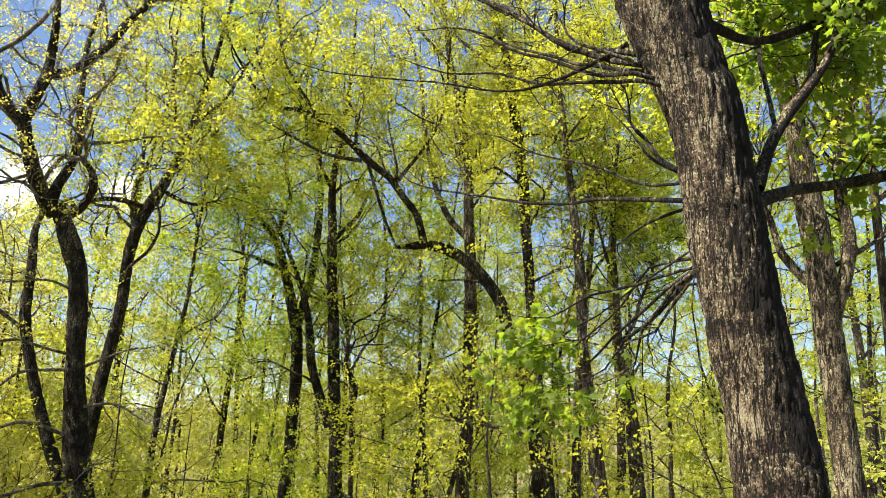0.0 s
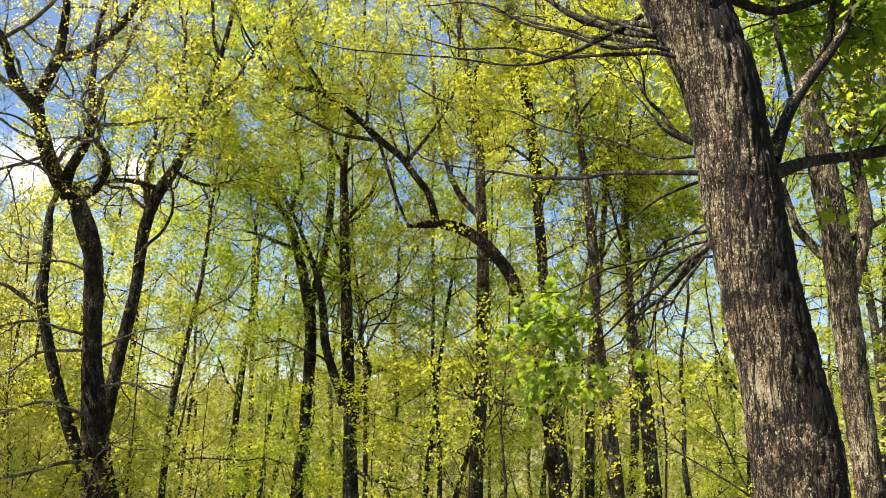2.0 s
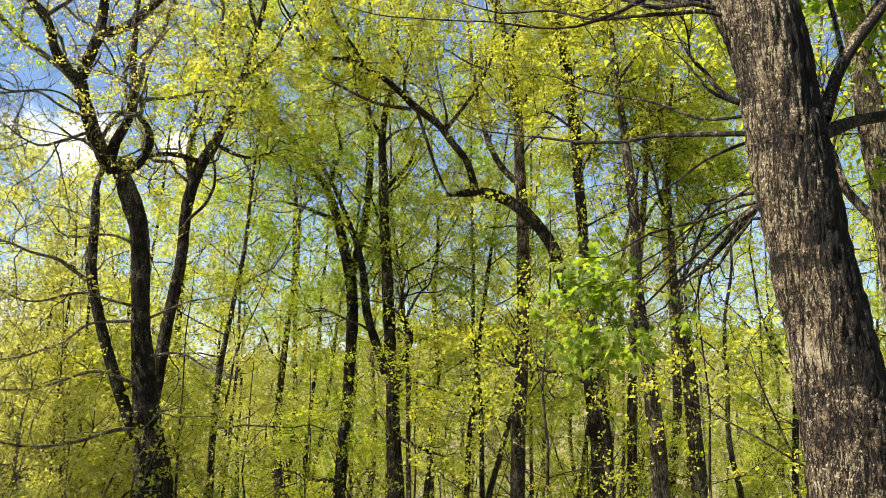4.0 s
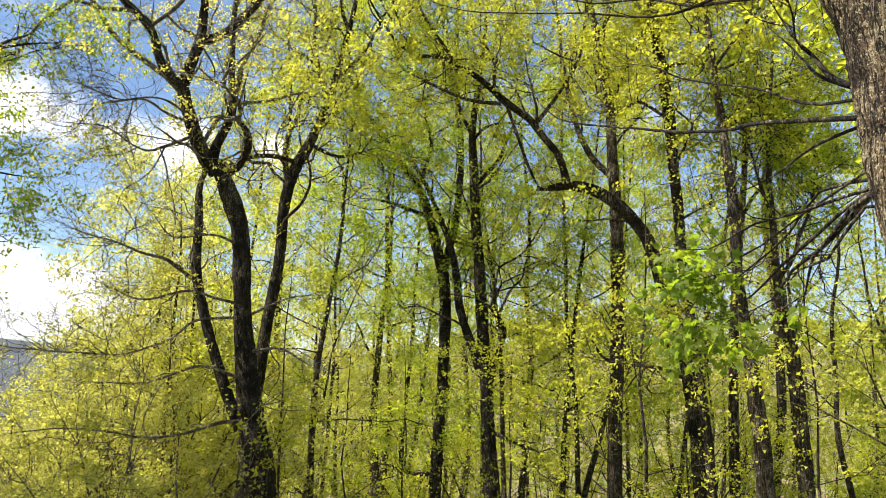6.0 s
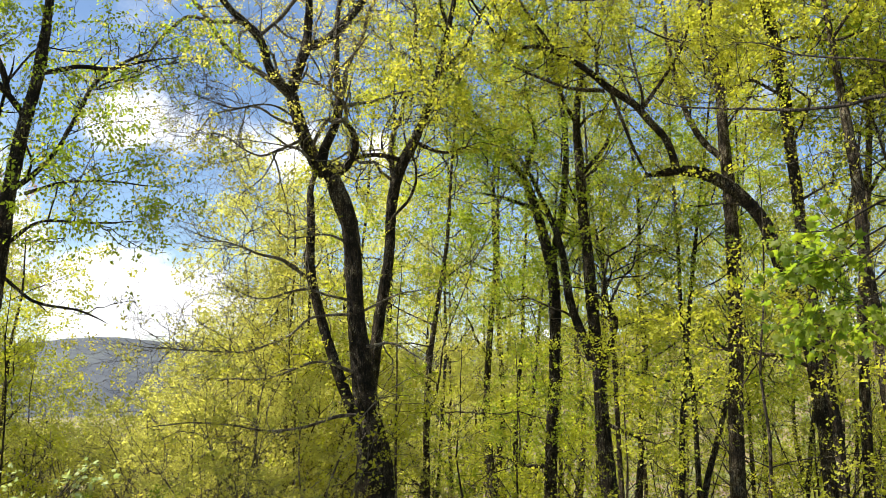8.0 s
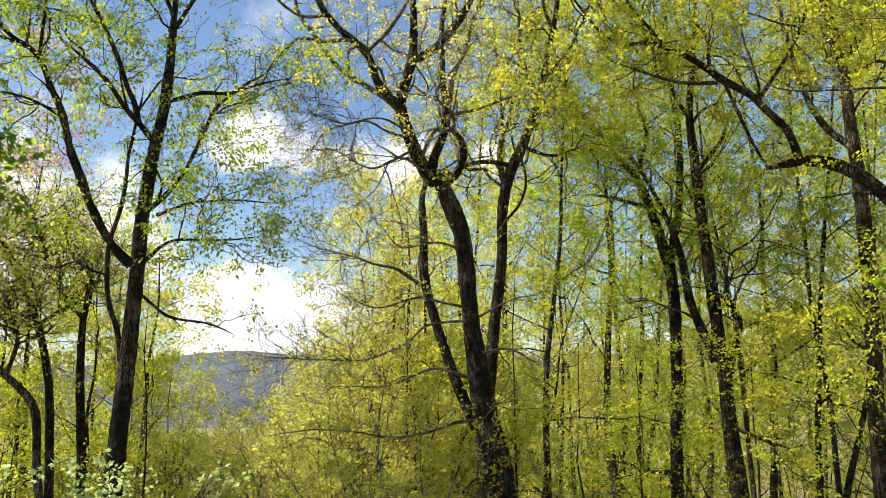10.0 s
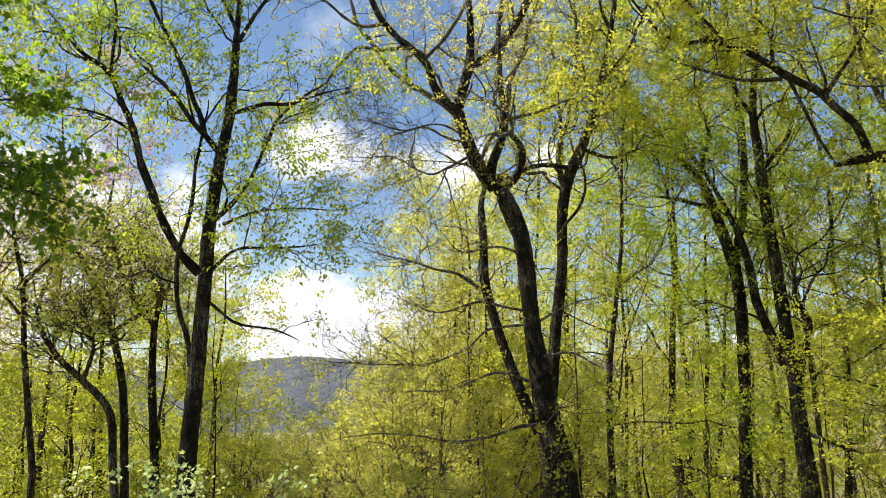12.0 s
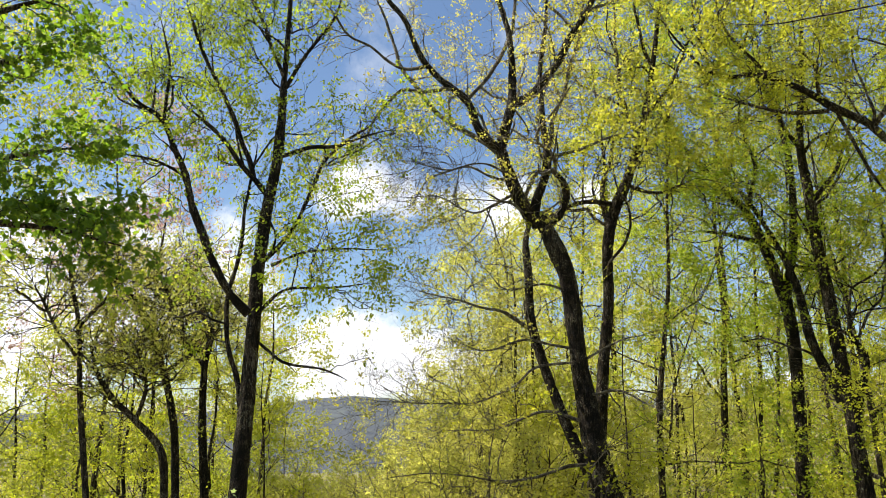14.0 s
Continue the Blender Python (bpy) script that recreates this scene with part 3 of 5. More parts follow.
limb(near_limbs, 0.0, 1, [(0.87, 3.39, 3.28, 0.019), (0.72, 3.61, 3.43, 0.016), (0.53, 3.82, 3.60, 0.015), (0.31, 4.03, 3.85, 0.011), (0.10, 4.22, 4.05, 0.010), (-0.20, 4.40, 4.29, 0.006)])
limb(near_limbs, 0.0, 1, [(0.83, 3.49, 3.43, 0.014), (0.66, 3.60, 3.37, 0.011), (0.46, 3.72, 3.33, 0.009), (0.25, 3.82, 3.33, 0.006), (-0.07, 3.91, 3.37, 0.005), (-0.45, 3.97, 3.42, 0.004), (-0.79, 4.00, 3.52, 0.004)])
limb(near_limbs, 0.1, 1, [(0.90, 3.38, 3.23, 0.016), (0.82, 3.69, 3.39, 0.012), (0.62, 4.00, 3.60, 0.009), (0.34, 4.31, 3.81, 0.007), (0.12, 4.60, 4.04, 0.005)])
limb(near_limbs, 0.5, 1, [(1.07, 3.33, 2.34, 0.013), (0.99, 3.46, 2.22, 0.011), (0.95, 3.58, 2.14, 0.010), (0.87, 3.70, 2.08, 0.007), (0.79, 3.82, 1.96, 0.005), (0.66, 3.95, 1.89, 0.003)])
limb(near_limbs, 0.5, 1, [(1.07, 3.33, 2.38, 0.009), (0.92, 3.56, 2.37, 0.006), (0.84, 3.76, 2.23, 0.005), (0.74, 3.96, 2.13, 0.004), (0.52, 4.17, 1.98, 0.003)])
limb(near_limbs, 0.5, 1, [(1.05, 3.34, 2.42, 0.006), (0.86, 3.62, 2.31, 0.005), (0.75, 3.88, 2.21, 0.004), (0.60, 4.13, 2.09, 0.003), (0.46, 4.38, 1.85, 0.003)])
limb(near_limbs, 0.1, 1, [(1.04, 3.34, 2.60, 0.008), (0.93, 3.68, 2.61, 0.007), (0.79, 4.02, 2.57, 0.005), (0.61, 4.36, 2.55, 0.004)])
limb(near_limbs, 0.0, 1, [(0.99, 3.37, 3.29, 0.017), (0.90, 3.38, 3.33, 0.015), (0.74, 3.57, 3.48, 0.013), (0.58, 3.78, 3.57, 0.011), (0.31, 3.92, 3.79, 0.009), (0.10, 4.05, 3.98, 0.007), (-0.26, 4.14, 4.21, 0.005)])
limb(near_limbs, 0.0, 1, [(1.04, 3.35, 3.15, 0.015), (0.80, 3.30, 3.19, 0.013), (0.70, 3.55, 3.31, 0.011), (0.54, 3.76, 3.50, 0.009), (0.31, 4.00, 3.64, 0.008), (0.08, 4.19, 3.83, 0.006), (-0.22, 4.42, 3.93, 0.004)])
limb(near_limbs, 0.0, 1, [(1.05, 3.35, 3.10, 0.013), (0.88, 3.30, 3.14, 0.011), (0.72, 3.61, 3.27, 0.010), (0.48, 3.90, 3.42, 0.008), (0.27, 4.15, 3.61, 0.007), (0.02, 4.43, 3.71, 0.005), (-0.37, 4.65, 3.90, 0.004)])
limb(near_limbs, 0.0, 1, [(1.12, 3.33, 2.73, 0.016), (0.99, 3.37, 2.77, 0.014), (0.94, 3.49, 2.86, 0.012), (0.89, 3.59, 2.98, 0.009), (0.82, 3.69, 3.13, 0.007), (0.77, 3.74, 3.34, 0.005)])
limb(near_limbs, 0.0, 1, [(1.00, 3.37, 3.26, 0.011), (0.86, 3.40, 3.30, 0.010), (0.65, 3.54, 3.50, 0.008), (0.59, 3.64, 3.67, 0.007), (0.63, 3.70, 3.90, 0.005)])
limb(near_limbs, 0.0, 1, [(1.18, 3.30, 2.27, 0.014), (1.05, 3.37, 2.31, 0.012), (0.97, 3.50, 2.18, 0.010), (0.90, 3.61, 2.07, 0.007), (0.87, 3.71, 1.93, 0.005), (0.74, 3.82, 1.85, 0.003)])
limb(near_limbs, 0.0, 1, [(1.18, 3.31, 2.29, 0.011), (1.06, 3.36, 2.33, 0.010), (0.92, 3.56, 2.21, 0.008), (0.80, 3.73, 2.11, 0.007), (0.68, 3.90, 1.99, 0.005), (0.58, 4.04, 1.96, 0.003)])
limb(near_limbs, 0.0, 1, [(1.18, 3.31, 2.31, 0.009), (1.06, 3.36, 2.35, 0.008), (0.88, 3.60, 2.32, 0.007), (0.74, 3.81, 2.30, 0.005), (0.56, 4.04, 2.20, 0.004), (0.35, 4.24, 2.25, 0.003)])
limb(near_limbs, 0.0, 1, [(1.18, 3.30, 2.24, 0.009), (1.05, 3.37, 2.28, 0.008), (0.95, 3.51, 2.08, 0.006), (0.86, 3.61, 2.01, 0.005), (0.78, 3.71, 1.87, 0.003)])
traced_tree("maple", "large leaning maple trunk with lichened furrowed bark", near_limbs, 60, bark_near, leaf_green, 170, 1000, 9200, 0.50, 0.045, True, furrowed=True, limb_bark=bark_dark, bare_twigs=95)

rough_limbs = []
limb(rough_limbs, 0.3, 0, [(3.13, 6.26, -0.72, 0.144), (3.12, 6.27, 0.08, 0.126), (3.10, 6.28, 0.94, 0.121), (3.09, 6.28, 1.29, 0.120), (3.07, 6.29, 1.50, 0.112), (3.04, 6.31, 2.12, 0.109), (3.01, 6.32, 2.64, 0.117), (2.98, 6.33, 3.14, 0.130), (2.96, 6.35, 3.47, 0.144), (2.91, 6.37, 3.96, 0.106), (2.86, 6.39, 4.52, 0.096), (2.81, 6.41, 5.42, 0.088), (2.73, 6.44, 6.57, 0.071)])
limb(rough_limbs, 0.6, 0, [(3.06, 6.29, 2.64, 0.066), (3.16, 6.30, 3.01, 0.059), (3.21, 6.33, 3.29, 0.056), (3.22, 6.39, 3.66, 0.062), (3.29, 6.41, 4.14, 0.050), (3.47, 6.37, 4.79, 0.039), (3.58, 6.36, 5.64, 0.028)])
limb(rough_limbs, 0.6, 0, [(2.91, 6.37, 2.92, 0.043), (2.73, 6.39, 3.13, 0.035), (2.65, 6.37, 3.38, 0.027), (2.50, 6.38, 3.71, 0.018), (2.21, 6.43, 4.11, 0.010)])
limb(rough_limbs, 0.6, 0, [(3.12, 6.33, 3.06, 0.024), (3.43, 6.46, 3.23, 0.021), (3.81, 6.53, 3.46, 0.015)])
limb(rough_limbs, 0.8, 0, [(2.83, 6.40, 5.10, 0.039), (2.71, 6.78, 5.63, 0.032), (2.40, 7.21, 6.37, 0.022)])
limb(rough_limbs, 0.8, 0, [(2.87, 6.38, 4.41, 0.038), (3.36, 6.48, 5.16, 0.031), (3.85, 6.55, 5.88, 0.022)])
traced_tree("old_tree", "sturdy grey tree with rough bark beside the maple", rough_limbs, 61, bark_rough, leaf_lime, 120, 750, 8541, 1.49, 0.062)

arch_limbs = []
limb(arch_limbs, 0.5, 0, [(1.97, 14.87, -1.80, 0.155), (1.92, 14.88, -0.80, 0.136), (1.87, 14.88, 0.34, 0.131), (1.85, 14.89, 0.69, 0.130), (1.71, 14.90, 1.86, 0.135), (1.53, 14.92, 2.75, 0.125), (1.31, 14.94, 3.36, 0.120), (1.10, 14.96, 4.09, 0.126), (0.84, 14.98, 4.51, 0.126), (0.56, 14.99, 4.82, 0.127), (0.17, 15.00, 5.07, 0.127), (-0.26, 15.00, 5.19, 0.106), (-0.63, 14.99, 5.15, 0.069), (-0.91, 14.97, 5.12, 0.043)])
limb(arch_limbs, 1.0, 0, [(-0.34, 15.00, 5.17, 0.085), (-0.52, 14.87, 5.69, 0.069), (-0.91, 14.72, 6.29, 0.075), (-1.45, 14.55, 6.63, 0.075), (-1.98, 14.36, 7.12, 0.059), (-2.56, 14.15, 7.42, 0.048), (-3.10, 13.91, 7.46, 0.037), (-3.59, 13.66, 7.83, 0.027), (-4.00, 13.42, 8.58, 0.016)])
limb(arch_limbs, 0.6, 0, [(-1.45, 14.55, 6.61, 0.037), (-1.18, 14.83, 5.82, 0.032), (-0.92, 15.10, 5.19, 0.027)])
limb(arch_limbs, 1.1, 0, [(-1.57, 14.52, 6.65, 0.043), (-2.17, 14.27, 6.64, 0.032), (-2.66, 14.02, 6.81, 0.026), (-3.24, 13.73, 7.06, 0.016)])
limb(arch_limbs, 1.1, 0, [(-1.68, 14.47, 6.85, 0.037), (-1.71, 14.22, 7.36, 0.027), (-1.96, 13.93, 7.74, 0.016)])
limb(arch_limbs, 1.1, 0, [(-2.42, 14.19, 7.39, 0.037), (-2.82, 13.85, 7.95, 0.032), (-3.02, 13.53, 8.67, 0.021), (-3.13, 13.23, 9.51, 0.016)])
limb(arch_limbs, 0.8, 0, [(1.03, 14.96, 4.19, 0.053), (0.74, 15.48, 4.60, 0.027), (-0.25, 16.00, 4.78, 0.017)])
limb(arch_limbs, 1.3, 0, [(-0.93, 14.72, 6.29, 0.043), (-0.32, 14.35, 7.02, 0.032), (-0.04, 13.95, 7.98, 0.026), (0.03, 13.55, 9.02, 0.016)])
offshoots(arch_limbs, 14, 162, 6.2, 0.028, 1.7)
traced_tree("bent_tree", "tree whose dark stem arches over to one side", arch_limbs, 62, bark_dark, leaf_yellow, 110, 1300, 31000, 1.75, 0.053, twig_bark=bark_grey)

straight_limbs = []
limb(straight_limbs, 0.5, 0, [(0.49, 15.99, -2.01, 0.179), (0.50, 15.99, -0.97, 0.157), (0.51, 15.99, 0.23, 0.151), (0.51, 15.99, 0.58, 0.149), (0.55, 15.99, 1.84, 0.143), (0.58, 15.99, 3.02, 0.144), (0.57, 15.99, 4.13, 0.145), (0.57, 15.99, 4.92, 0.135), (0.51, 15.99, 5.85, 0.114), (0.46, 15.99, 7.05, 0.099), (0.27, 16.00, 8.29, 0.084), (-0.04, 16.00, 9.82, 0.062), (-0.15, 16.00, 10.89, 0.051), (-0.28, 16.00, 12.82, 0.034)])
limb(straight_limbs, 0.8, 0, [(0.55, 15.99, 5.50, 0.074), (0.17, 16.20, 6.02, 0.069), (-0.21, 16.40, 6.79, 0.059), (-0.44, 16.59, 8.12, 0.049), (-0.60, 16.79, 9.26, 0.038), (-0.99, 16.97, 10.85, 0.020)])
limb(straight_limbs, 1.0, 0, [(0.46, 15.99, 7.05, 0.047), (0.90, 15.47, 7.85, 0.035), (1.18, 14.95, 8.72, 0.023)])
limb(straight_limbs, 1.0, 0, [(0.27, 16.00, 8.29, 0.048), (0.68, 16.49, 9.83, 0.038), (0.79, 16.98, 11.78, 0.027)])
limb(straight_limbs, 1.0, 0, [(0.07, 16.00, 9.31, 0.043), (-0.54, 15.49, 9.80, 0.030), (-1.12, 14.96, 10.25, 0.018)])
limb(straight_limbs, 0.8, 0, [(0.58, 15.99, 2.00, 0.044), (0.28, 16.25, 2.10, 0.028), (-0.07, 16.50, 2.60, 0.017)])
offshoots(straight_limbs, 10, 163, 5.0, 0.028, 2.0)
traced_tree("tall_tree", "tall straight tree with grey-brown bark", straight_limbs, 63, bark_grey, leaf_yellow, 112, 1200, 31000, 2.0, 0.053, twig_bark=bark_grey)

dark_limbs = []
limb(dark_limbs, 0.5, 0, [(1.98, 13.86, -1.68, 0.099), (1.95, 13.86, -0.70, 0.086), (1.91, 13.87, 0.41, 0.083), (1.89, 13.87, 0.76, 0.082), (1.72, 13.89, 2.22, 0.087), (1.57, 13.91, 3.44, 0.088), (1.50, 13.92, 4.53, 0.099), (1.44, 13.93, 5.34, 0.100), (1.38, 13.93, 6.28, 0.112), (1.27, 13.94, 7.03, 0.114), (1.16, 13.95, 7.85, 0.106), (1.05, 13.96, 8.59, 0.076), (0.88, 13.97, 9.39, 0.055), (0.74, 13.98, 11.19, 0.035)])
limb(dark_limbs, 1.0, 0, [(1.27, 13.94, 6.97, 0.052), (1.68, 13.56, 6.95, 0.035), (2.12, 13.16, 6.65, 0.025), (2.52, 12.75, 6.61, 0.014)])
limb(dark_limbs, 1.0, 0, [(1.16, 13.95, 7.80, 0.048), (0.70, 14.32, 8.63, 0.039), (0.15, 14.67, 9.39, 0.029), (-0.45, 14.99, 10.55, 0.018)])
limb(dark_limbs, 1.0, 0, [(1.16, 13.95, 7.85, 0.048), (1.67, 14.40, 8.95, 0.039), (2.06, 14.86, 10.30, 0.030)])
limb(dark_limbs, 1.0, 0, [(1.38, 13.93, 6.07, 0.030), (0.89, 13.47, 6.21, 0.025), (0.49, 12.99, 5.93, 0.014)])
limb(dark_limbs, 0.8, 0, [(1.79, 13.88, 1.58, 0.068), (1.85, 13.63, 1.94, 0.052), (1.86, 13.37, 2.07, 0.037)])
limb(dark_limbs, 0.8, 0, [(1.61, 13.91, 1.66, 0.043), (1.17, 13.72, 1.87, 0.033), (0.69, 13.52, 1.92, 0.023), (0.14, 13.30, 1.97, 0.014)])
offshoots(dark_limbs, 12, 164, 4.0, 0.026, 1.9)
traced_tree("tall_tree", "tall dark-barked tree beside the bent tree", dark_limbs, 64, bark_dark, leaf_yellow, 112, 1200, 31000, 2.0, 0.053, twig_bark=bark_grey)

lean_limbs = []
limb(lean_limbs, 0.5, 0, [(2.56, 12.75, -1.52, 0.160), (2.53, 12.75, -0.57, 0.140), (2.50, 12.76, 0.50, 0.134), (2.48, 12.76, 0.85, 0.133), (2.39, 12.78, 1.69, 0.119), (2.31, 12.79, 2.45, 0.098), (2.23, 12.81, 3.23, 0.084), (2.21, 12.81, 4.14, 0.093), (2.15, 12.82, 4.88, 0.087), (2.06, 12.84, 5.74, 0.066), (1.97, 12.85, 6.63, 0.052), (1.88, 12.86, 7.55, 0.046), (1.84, 12.87, 8.49, 0.040), (1.74, 12.88, 10.25, 0.025)])
limb(lean_limbs, 1.2, 0, [(2.08, 12.83, 5.55, 0.033), (2.48, 13.10, 6.04, 0.023), (3.02, 13.33, 6.34, 0.016), (3.56, 13.54, 6.74, 0.012)])
limb(lean_limbs, 1.2, 0, [(1.97, 12.85, 6.53, 0.030), (2.37, 12.44, 7.07, 0.023), (2.58, 12.06, 7.69, 0.015), (2.70, 11.69, 8.49, 0.011)])
limb(lean_limbs, 1.2, 0, [(1.88, 12.86, 7.55, 0.027), (1.56, 13.41, 8.44, 0.020), (1.40, 13.93, 9.74, 0.013)])
traced_tree("tall_tree", "slightly leaning tree with a stout lower trunk", lean_limbs, 65, bark_grey, leaf_yellow, 104, 1100, 26000, 1.9, 0.053, twig_bark=bark_grey)

slender_limbs = []
limb(slender_limbs, 0.6, 0, [(2.58, 15.79, -1.87, 0.119), (2.59, 15.79, -0.86, 0.104), (2.61, 15.79, 0.31, 0.101), (2.61, 15.79, 0.66, 0.100), (2.65, 15.78, 2.53, 0.088), (2.76, 15.76, 3.83, 0.078), (2.91, 15.73, 5.29, 0.062), (2.98, 15.72, 6.45, 0.052), (3.11, 15.70, 8.26, 0.036)])
limb(slender_limbs, 1.0, 0, [(2.85, 15.74, 4.72, 0.039), (3.50, 16.12, 5.75, 0.029), (3.98, 16.53, 7.35, 0.019)])
traced_tree("young_tree", "slender young tree with lime leaves", slender_limbs, 66, bark_grey, leaf_lime, 70, 525, 8896, 1.62, 0.062)

pale_limbs = []
limb(pale_limbs, 0.6, 0, [(3.54, 14.58, -1.68, 0.155), (3.52, 14.58, -0.70, 0.136), (3.49, 14.59, 0.41, 0.131), (3.48, 14.59, 0.76, 0.130), (3.42, 14.61, 1.72, 0.135), (3.32, 14.63, 2.59, 0.124), (3.21, 14.65, 3.29, 0.083), (3.17, 14.66, 4.31, 0.063), (3.14, 14.67, 5.37, 0.053), (3.21, 14.65, 6.69, 0.038), (3.33, 14.63, 8.05, 0.028)])
limb(pale_limbs, 1.0, 0, [(3.20, 14.65, 3.29, 0.042), (3.78, 15.03, 4.40, 0.033), (4.13, 15.46, 5.60, 0.023)])
limb(pale_limbs, 1.0, 0, [(3.17, 14.66, 4.52, 0.037), (2.79, 14.23, 5.25, 0.026), (2.51, 13.77, 6.37, 0.015)])
traced_tree("young_tree", "pale-barked young tree with a stout base", pale_limbs, 67, bark_grey, leaf_fresh, 80, 600, 9660, 1.62, 0.062)

mid_left_limbs = []
limb(mid_left_limbs, 0.6, 0, [(-3.21, 17.70, -2.41, 0.173), (-3.20, 17.70, -1.77, 0.151), (-3.20, 17.70, -1.16, 0.145), (-3.19, 17.70, -0.81, 0.144), (-3.13, 17.71, 0.61, 0.137), (-3.07, 17.72, 2.06, 0.137), (-3.07, 17.72, 3.29, 0.137), (-3.20, 17.70, 4.17, 0.138), (-3.43, 17.66, 5.05, 0.108), (-3.70, 17.60, 5.82, 0.089), (-4.09, 17.52, 6.32, 0.077), (-4.61, 17.39, 7.08, 0.065), (-5.11, 17.25, 7.84, 0.053), (-5.56, 17.11, 9.15, 0.034)])
limb(mid_left_limbs, 1.0, 0, [(-3.11, 17.72, 3.92, 0.094), (-2.93, 17.95, 5.11, 0.090), (-2.85, 18.16, 6.48, 0.079), (-2.97, 18.35, 7.91, 0.068), (-3.07, 18.53, 9.55, 0.049), (-3.06, 18.74, 11.41, 0.030)])
limb(mid_left_limbs, 1.2, 0, [(-3.43, 17.66, 5.12, 0.057), (-3.94, 17.04, 5.30, 0.043), (-4.41, 16.41, 5.29, 0.024)])
limb(mid_left_limbs, 1.2, 0, [(-3.70, 17.60, 5.82, 0.051), (-3.39, 17.16, 6.60, 0.038), (-3.44, 16.64, 7.33, 0.025)])
limb(mid_left_limbs, 0.9, 0, [(-3.19, 17.70, -0.44, 0.062), (-3.66, 17.31, -0.36, 0.043), (-4.28, 16.86, -0.22, 0.024)])
offshoots(mid_left_limbs, 16, 168, 2.0, 0.034, 2.2)
traced_tree("forked_tree", "forked tree with dark bark and spreading limbs", mid_left_limbs, 68, bark_dark, leaf_fresh, 100, 1200, 30000, 2.5, 0.055, twig_bark=bark_grey)

mid_right_limbs = []
limb(mid_right_limbs, 0.6, 0, [(-1.83, 16.88, -2.24, 0.227), (-1.84, 16.88, -1.69, 0.199), (-1.85, 16.88, -1.21, 0.191), (-1.86, 16.88, -0.86, 0.190), (-1.97, 16.87, 0.46, 0.159), (-2.04, 16.86, 1.59, 0.147), (-2.13, 16.85, 2.74, 0.141), (-2.22, 16.84, 3.92, 0.130), (-2.30, 16.83, 4.89, 0.119), (-2.35, 16.82, 5.87, 0.109), (-2.41, 16.81, 6.87, 0.086), (-2.28, 16.83, 8.02, 0.063), (-2.16, 16.85, 9.46, 0.045), (-2.13, 16.85, 11.07, 0.027)])
limb(mid_right_limbs, 0.8, 0, [(-2.17, 16.85, 1.82, 0.106), (-2.56, 16.89, 2.86, 0.095), (-2.71, 16.97, 3.70, 0.084), (-2.90, 17.04, 4.44, 0.073), (-3.20, 17.09, 5.19, 0.055), (-3.68, 17.10, 6.20, 0.037)])
limb(mid_right_limbs, 0.8, 0, [(-1.97, 16.87, 1.59, 0.082), (-1.67, 16.70, 2.51, 0.064), (-1.86, 16.48, 3.06, 0.052), (-1.68, 16.30, 3.51, 0.034)])
limb(mid_right_limbs, 1.0, 0, [(-2.34, 16.82, 5.62, 0.054), (-1.89, 17.21, 6.34, 0.043), (-1.62, 17.57, 7.22, 0.032), (-1.47, 17.92, 8.41, 0.020)])
limb(mid_right_limbs, 1.0, 0, [(-2.40, 16.81, 6.74, 0.049), (-2.71, 16.26, 7.56, 0.036), (-3.06, 15.69, 8.46, 0.024)])
limb(mid_right_limbs, 0.9, 0, [(-1.99, 16.87, 0.58, 0.053), (-1.38, 16.68, 0.38, 0.035), (-0.91, 16.46, 0.20, 0.023)])
offshoots(mid_right_limbs, 16, 169, 2.0, 0.034, 2.2)
traced_tree("forked_tree", "many-stemmed tree with fresh yellow-green leaves", mid_right_limbs, 69, bark_dark, leaf_fresh, 105, 1250, 30000, 2.5, 0.055, twig_bark=bark_grey)

big_limbs = []
limb(big_limbs, 0.2, 0, [(-5.14, 12.84, -1.95, 0.431), (-5.18, 12.83, -1.15, 0.377), (-5.22, 12.81, -0.29, 0.363), (-5.24, 12.80, 0.06, 0.359), (-5.30, 12.78, 0.49, 0.272), (-5.41, 12.73, 1.21, 0.211), (-5.52, 12.69, 2.03, 0.181), (-5.60, 12.65, 2.88, 0.159), (-5.68, 12.62, 3.85, 0.161), (-5.82, 12.55, 4.35, 0.161), (-5.98, 12.48, 4.81, 0.217), (-6.08, 12.43, 5.02, 0.155)])
limb(big_limbs, 0.3, 0, [(-6.09, 12.43, 4.86, 0.149), (-6.28, 12.29, 5.17, 0.135), (-6.47, 12.15, 5.68, 0.126), (-6.59, 12.04, 6.28, 0.107), (-6.40, 12.10, 7.08, 0.088), (-6.35, 12.08, 7.77, 0.064), (-6.37, 12.03, 8.41, 0.054), (-6.52, 11.91, 9.19, 0.048), (-6.65, 11.79, 10.44, 0.031)])
limb(big_limbs, 0.5, 0, [(-6.57, 12.05, 6.20, 0.089), (-6.84, 11.77, 6.54, 0.079), (-7.01, 11.55, 7.09, 0.076), (-7.32, 11.21, 7.48, 0.063), (-7.59, 10.90, 7.96, 0.056), (-7.72, 10.66, 8.55, 0.050), (-7.94, 10.37, 8.92, 0.043), (-8.18, 10.03, 9.60, 0.025)])
limb(big_limbs, 0.5, 0, [(-6.65, 11.99, 6.20, 0.062), (-7.04, 11.88, 6.56, 0.049), (-7.53, 11.70, 6.93, 0.046), (-7.97, 11.53, 7.42, 0.044), (-8.32, 11.41, 8.02, 0.037), (-8.55, 11.36, 8.75, 0.030), (-8.80, 11.30, 9.51, 0.023)])
